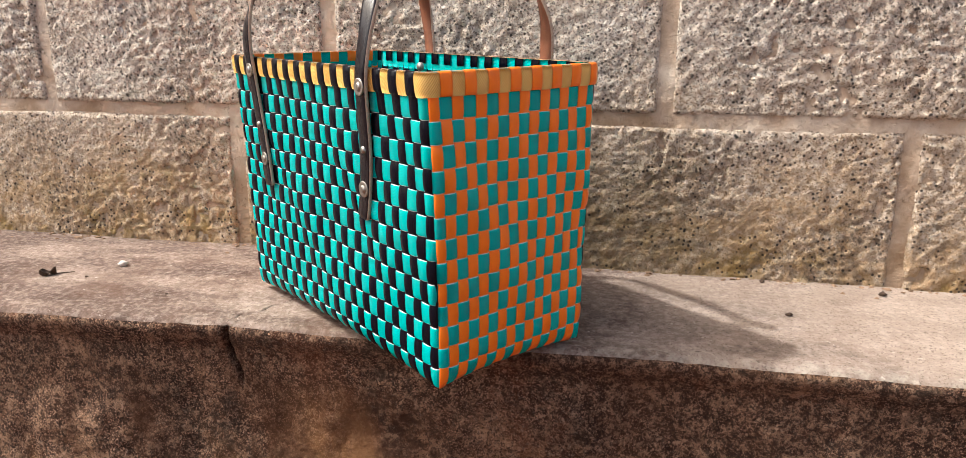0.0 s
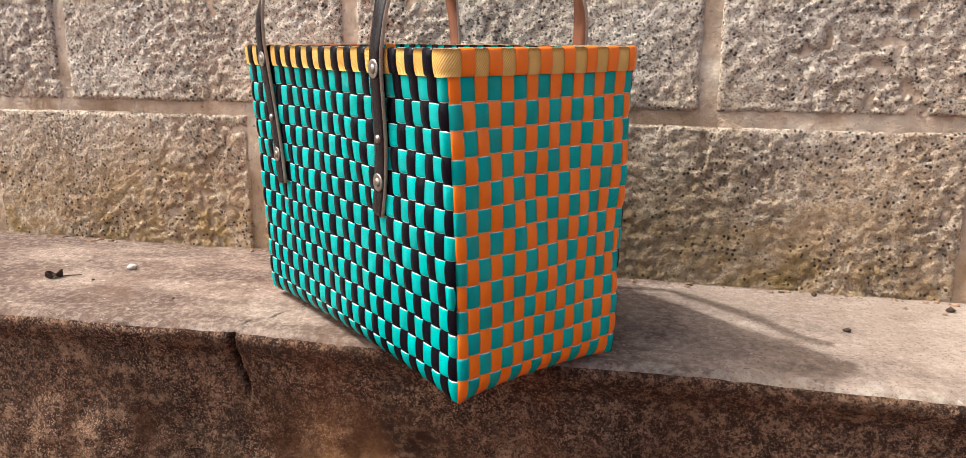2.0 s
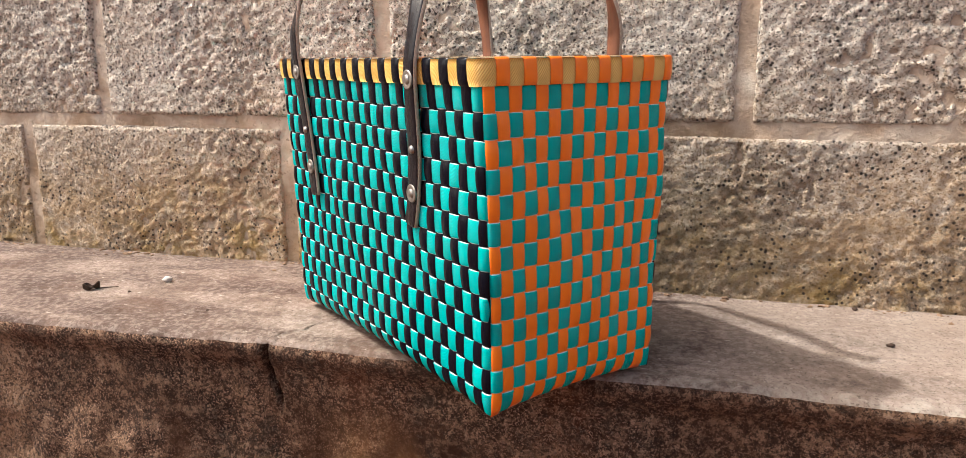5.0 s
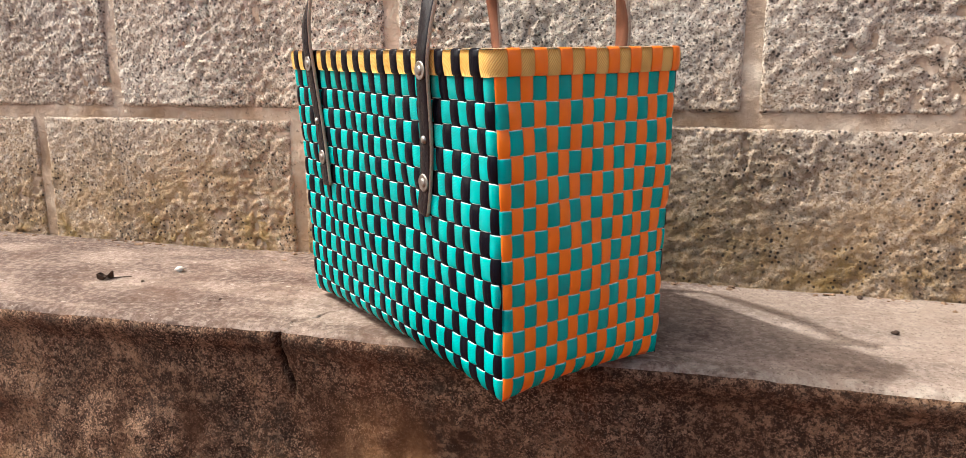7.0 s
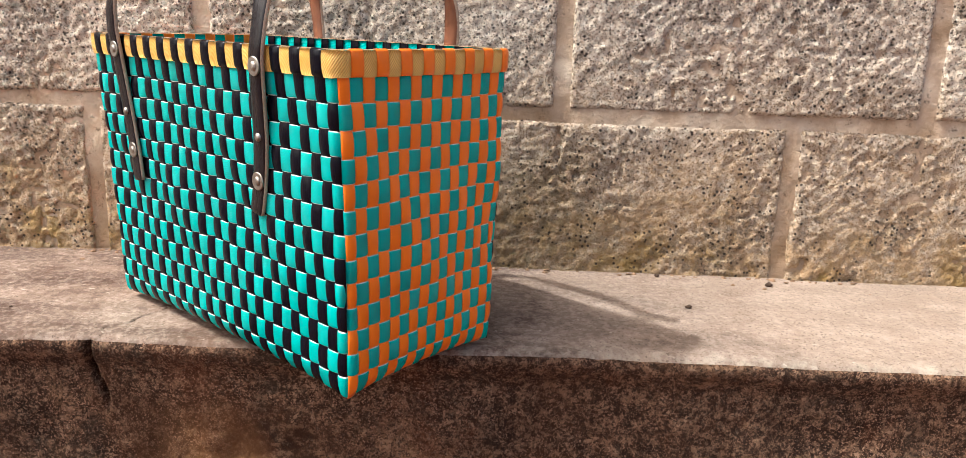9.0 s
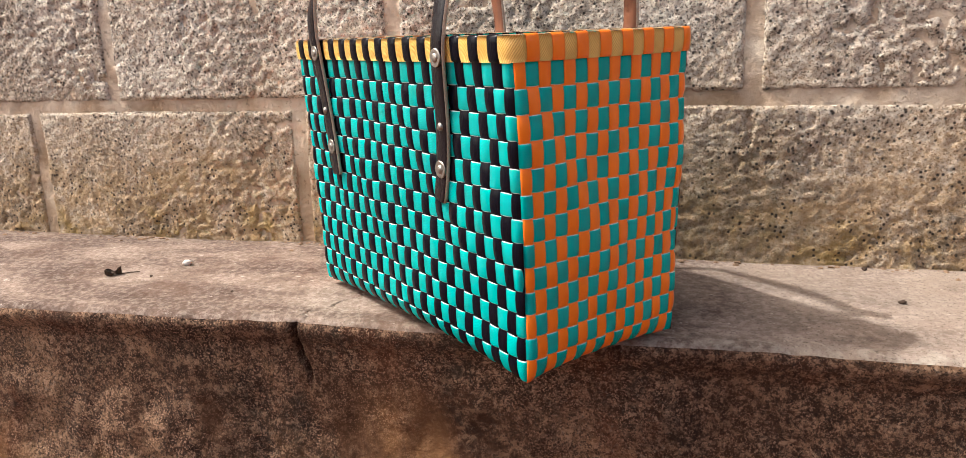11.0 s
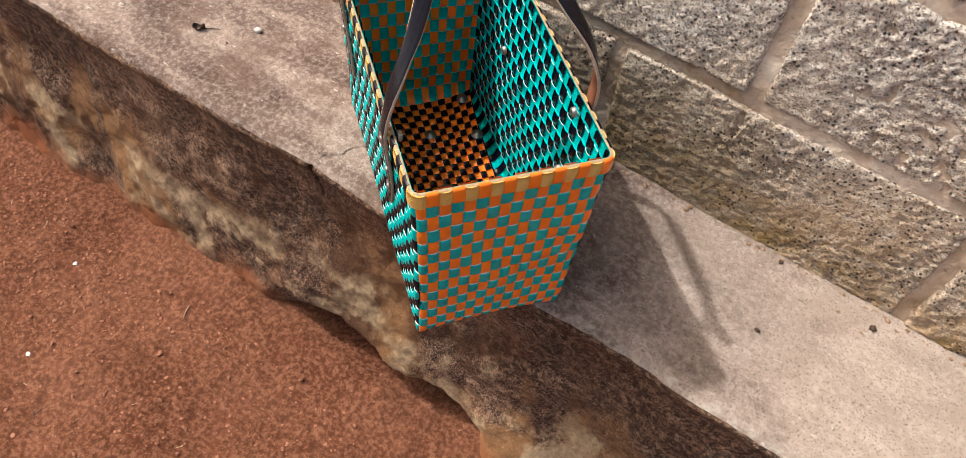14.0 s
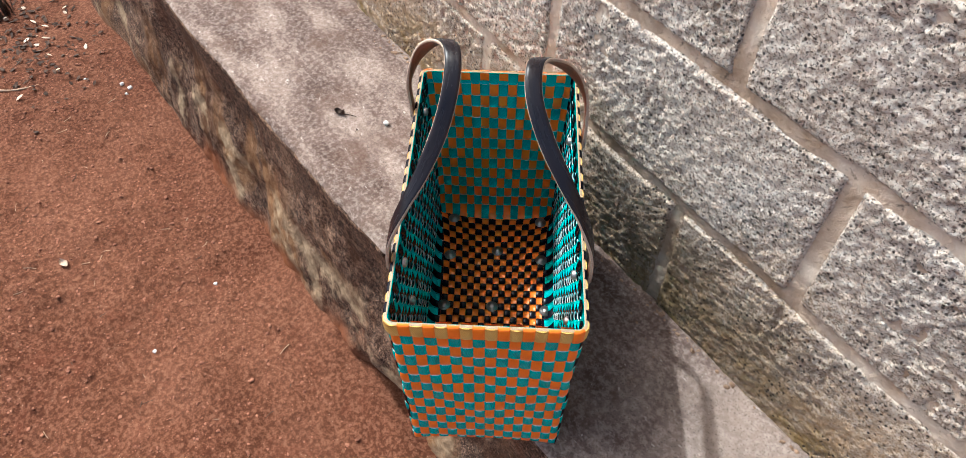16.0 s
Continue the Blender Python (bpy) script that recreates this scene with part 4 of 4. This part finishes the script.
def clods():
    rng = np.random.default_rng(5)
    base = bmesh.new()
    bmesh.ops.create_icosphere(base, subdivisions=1, radius=1)
    bv = np.array([v.co[:] for v in base.verts])
    bf = np.array([[v.index for v in f.verts] for f in base.faces])
    base.free()
    verts, faces = [], []
    n = 9000
    xs, ys = rng.uniform(-1.95, -0.1, n), rng.uniform(-1.15, -0.385, n)
    keep = fbm(xs * 4, ys * 4, 91, 3) + rng.uniform(-0.25, 0.25, n) > 0.42
    xs, ys = xs[keep], ys[keep]
    zs = ground_height(xs, ys)
    for x, y, z in zip(xs, ys, zs):
        s = 0.0009 + 0.0034 * rng.random() ** 3.5
        a = rng.uniform(0, 6.28)
        v = bv * rng.uniform(0.65, 1.25, (len(bv), 1)) * s * np.array([1.2, 0.95, 0.6])
        v = np.stack([v[:, 0] * math.cos(a) - v[:, 1] * math.sin(a), v[:, 0] * math.sin(a) + v[:, 1] * math.cos(a), v[:, 2]], -1)
        faces.append(bf + len(verts) * len(bv))
        verts.append(v + np.array([x, y, z + s * 0.2]))
    me = mesh_from("soil_crumbs", np.concatenate(verts), np.concatenate(faces), [CLOD], flat=True)
    tagged(new("soil_crumbs", me), "loose crumbs of red earth and grit", "soil", kind="stuff")


clods()


def litter():
    """Dry leaf flakes and crumbs heaped at the far end of the ledge's foot."""
    rng = np.random.default_rng(11)
    verts, faces, idx = [], [], []
    n = 260
    cx, cy = rng.normal(-2.06, 0.17, n), rng.normal(-0.60, 0.11, n)
    for k in range(n):
        x, y = cx[k], min(cy[k], -0.40)
        z = float(ground_height(np.array(x), np.array(y)))
        L, W, a = rng.uniform(0.006, 0.026), rng.uniform(0.004, 0.012), rng.uniform(0, 6.28)
        tilt, up = rng.uniform(-0.5, 0.5, 2), rng.uniform(0.001, 0.006)
        start = len(verts)
        for th in (0.0, 0.0009):
            for u, v in ((-0.5, 0), (-0.2, 0.5), (0.25, 0.42), (0.5, 0), (0.25, -0.42), (-0.2, -0.5)):
                px, py = u * L, v * W
                h = up + tilt[0] * px + tilt[1] * py + 0.25 * abs(v) * W + th
                verts.append((x + px * math.cos(a) - py * math.sin(a), y + px * math.sin(a) + py * math.cos(a), z + max(h, th)))
        faces += [[start + j for j in (5, 4, 3, 2, 1, 0)], [start + 6 + j for j in range(6)]]
        faces += [[start + j, start + (j + 1) % 6, start + 6 + (j + 1) % 6, start + 6 + j] for j in range(6)]
        idx += [int(k % 11 == 0)] * 8
    me = mesh_from("leaf_litter", verts, faces, [DARK_BITS, PALE_LEAF], idx, flat=True)
    tagged(new("leaf_litter", me), "dry brown leaf litter scattered on the red earth", "leaf litter", kind="stuff")


litter()


def tuft(x, y, blades, height, seed):
    rng = np.random.default_rng(seed)
    verts, faces = [], []
    for k in range(blades):
        a, lean, h = rng.uniform(0, 6.28), rng.uniform(0.15, 0.75), height * rng.uniform(0.5, 1.0)
        bx, by = rng.normal(0, 0.022, 2)
        side = np.array([-math.sin(a), math.cos(a)])
        start = len(verts)
        for i in range(5):
            t = i / 4
            r = lean * h * t * t
            w = 0.0022 * (1 - t) + 0.0003
            c = np.array([bx + r * math.cos(a), by + r * math.sin(a)])
            for s_, d in ((1, 0), (-1, 0), (0, 0.0008)):
                p = c + side * w * s_
                verts.append((p[0], p[1], h * t * (1 - 0.3 * lean * t) + d - 0.004 * (1 - t)))
        for i in range(4):
            p, q = start + i * 3, start + i * 3 + 3
            faces += [[p, p + 2, q + 2, q], [p + 2, p + 1, q + 1, q + 2], [p + 1, p, q, q + 1]]
    ob = new("dry_grass_tuft", mesh_from("dry_grass_tuft", verts, faces, [DARK_BITS]))
    ob.location = (x, y, float(ground_height(np.array(x), np.array(y))))
    tagged(ob, "dark withered tuft of grass on the red earth", "grass")


tuft(-2.22, -0.62, 90, 0.085, 3)
for x, y, sz, sd in ((-1.655, -0.412, 0.016, 41), (-1.635, -0.428, 0.011, 42), (-1.68, -0.425, 0.013, 43), (-1.76, -0.50, 0.008, 44)):
    rest(lump("white_stone", sz, sd, WHITE_BIT, 0.6), x, y, sd * 31, "ground", "small white stone on the red earth", "stone")


def foot_dirt():
    """Crumbs of earth and fallen render along the joint of ledge and wall."""
    rng = np.random.default_rng(23)
    base = bmesh.new()
    bmesh.ops.create_icosphere(base, subdivisions=1, radius=1)
    bv = np.array([v.co[:] for v in base.verts])
    bf = np.array([[v.index for v in f.verts] for f in base.faces])
    base.free()
    verts, faces = [], []
    for k in range(700):
        x = rng.uniform(-1.5, 0.62)
        if float(fbm(np.array(x * 9), np.array(0.0), 97, 3)) + rng.uniform(-0.2, 0.2) < 0.45:
            continue
        y = -0.003 - abs(rng.normal(0, 0.006)) - (rng.uniform(0, 0.06) if k % 9 == 0 else 0)
        s_ = 0.0010 + 0.0030 * rng.random() ** 3
        v = bv * rng.uniform(0.6, 1.3, (len(bv), 1)) * s_ * np.array([1.3, 1.0, 0.6])
        faces.append(bf + len(verts) * len(bv))
        verts.append(v + np.array([x, y, on_ledge(x, y) + s_ * 0.25]))
    me = mesh_from("fallen_crumbs", np.concatenate(verts), np.concatenate(faces), [CRUMB], flat=True)
    tagged(new("fallen_crumbs", me), "crumbs of earth along the foot of the wall", "debris", kind="stuff")


CRUMB = speckled("brown_crumb", (0.12, 0.07, 0.04), (0.34, 0.22, 0.14), 90)
foot_dirt()
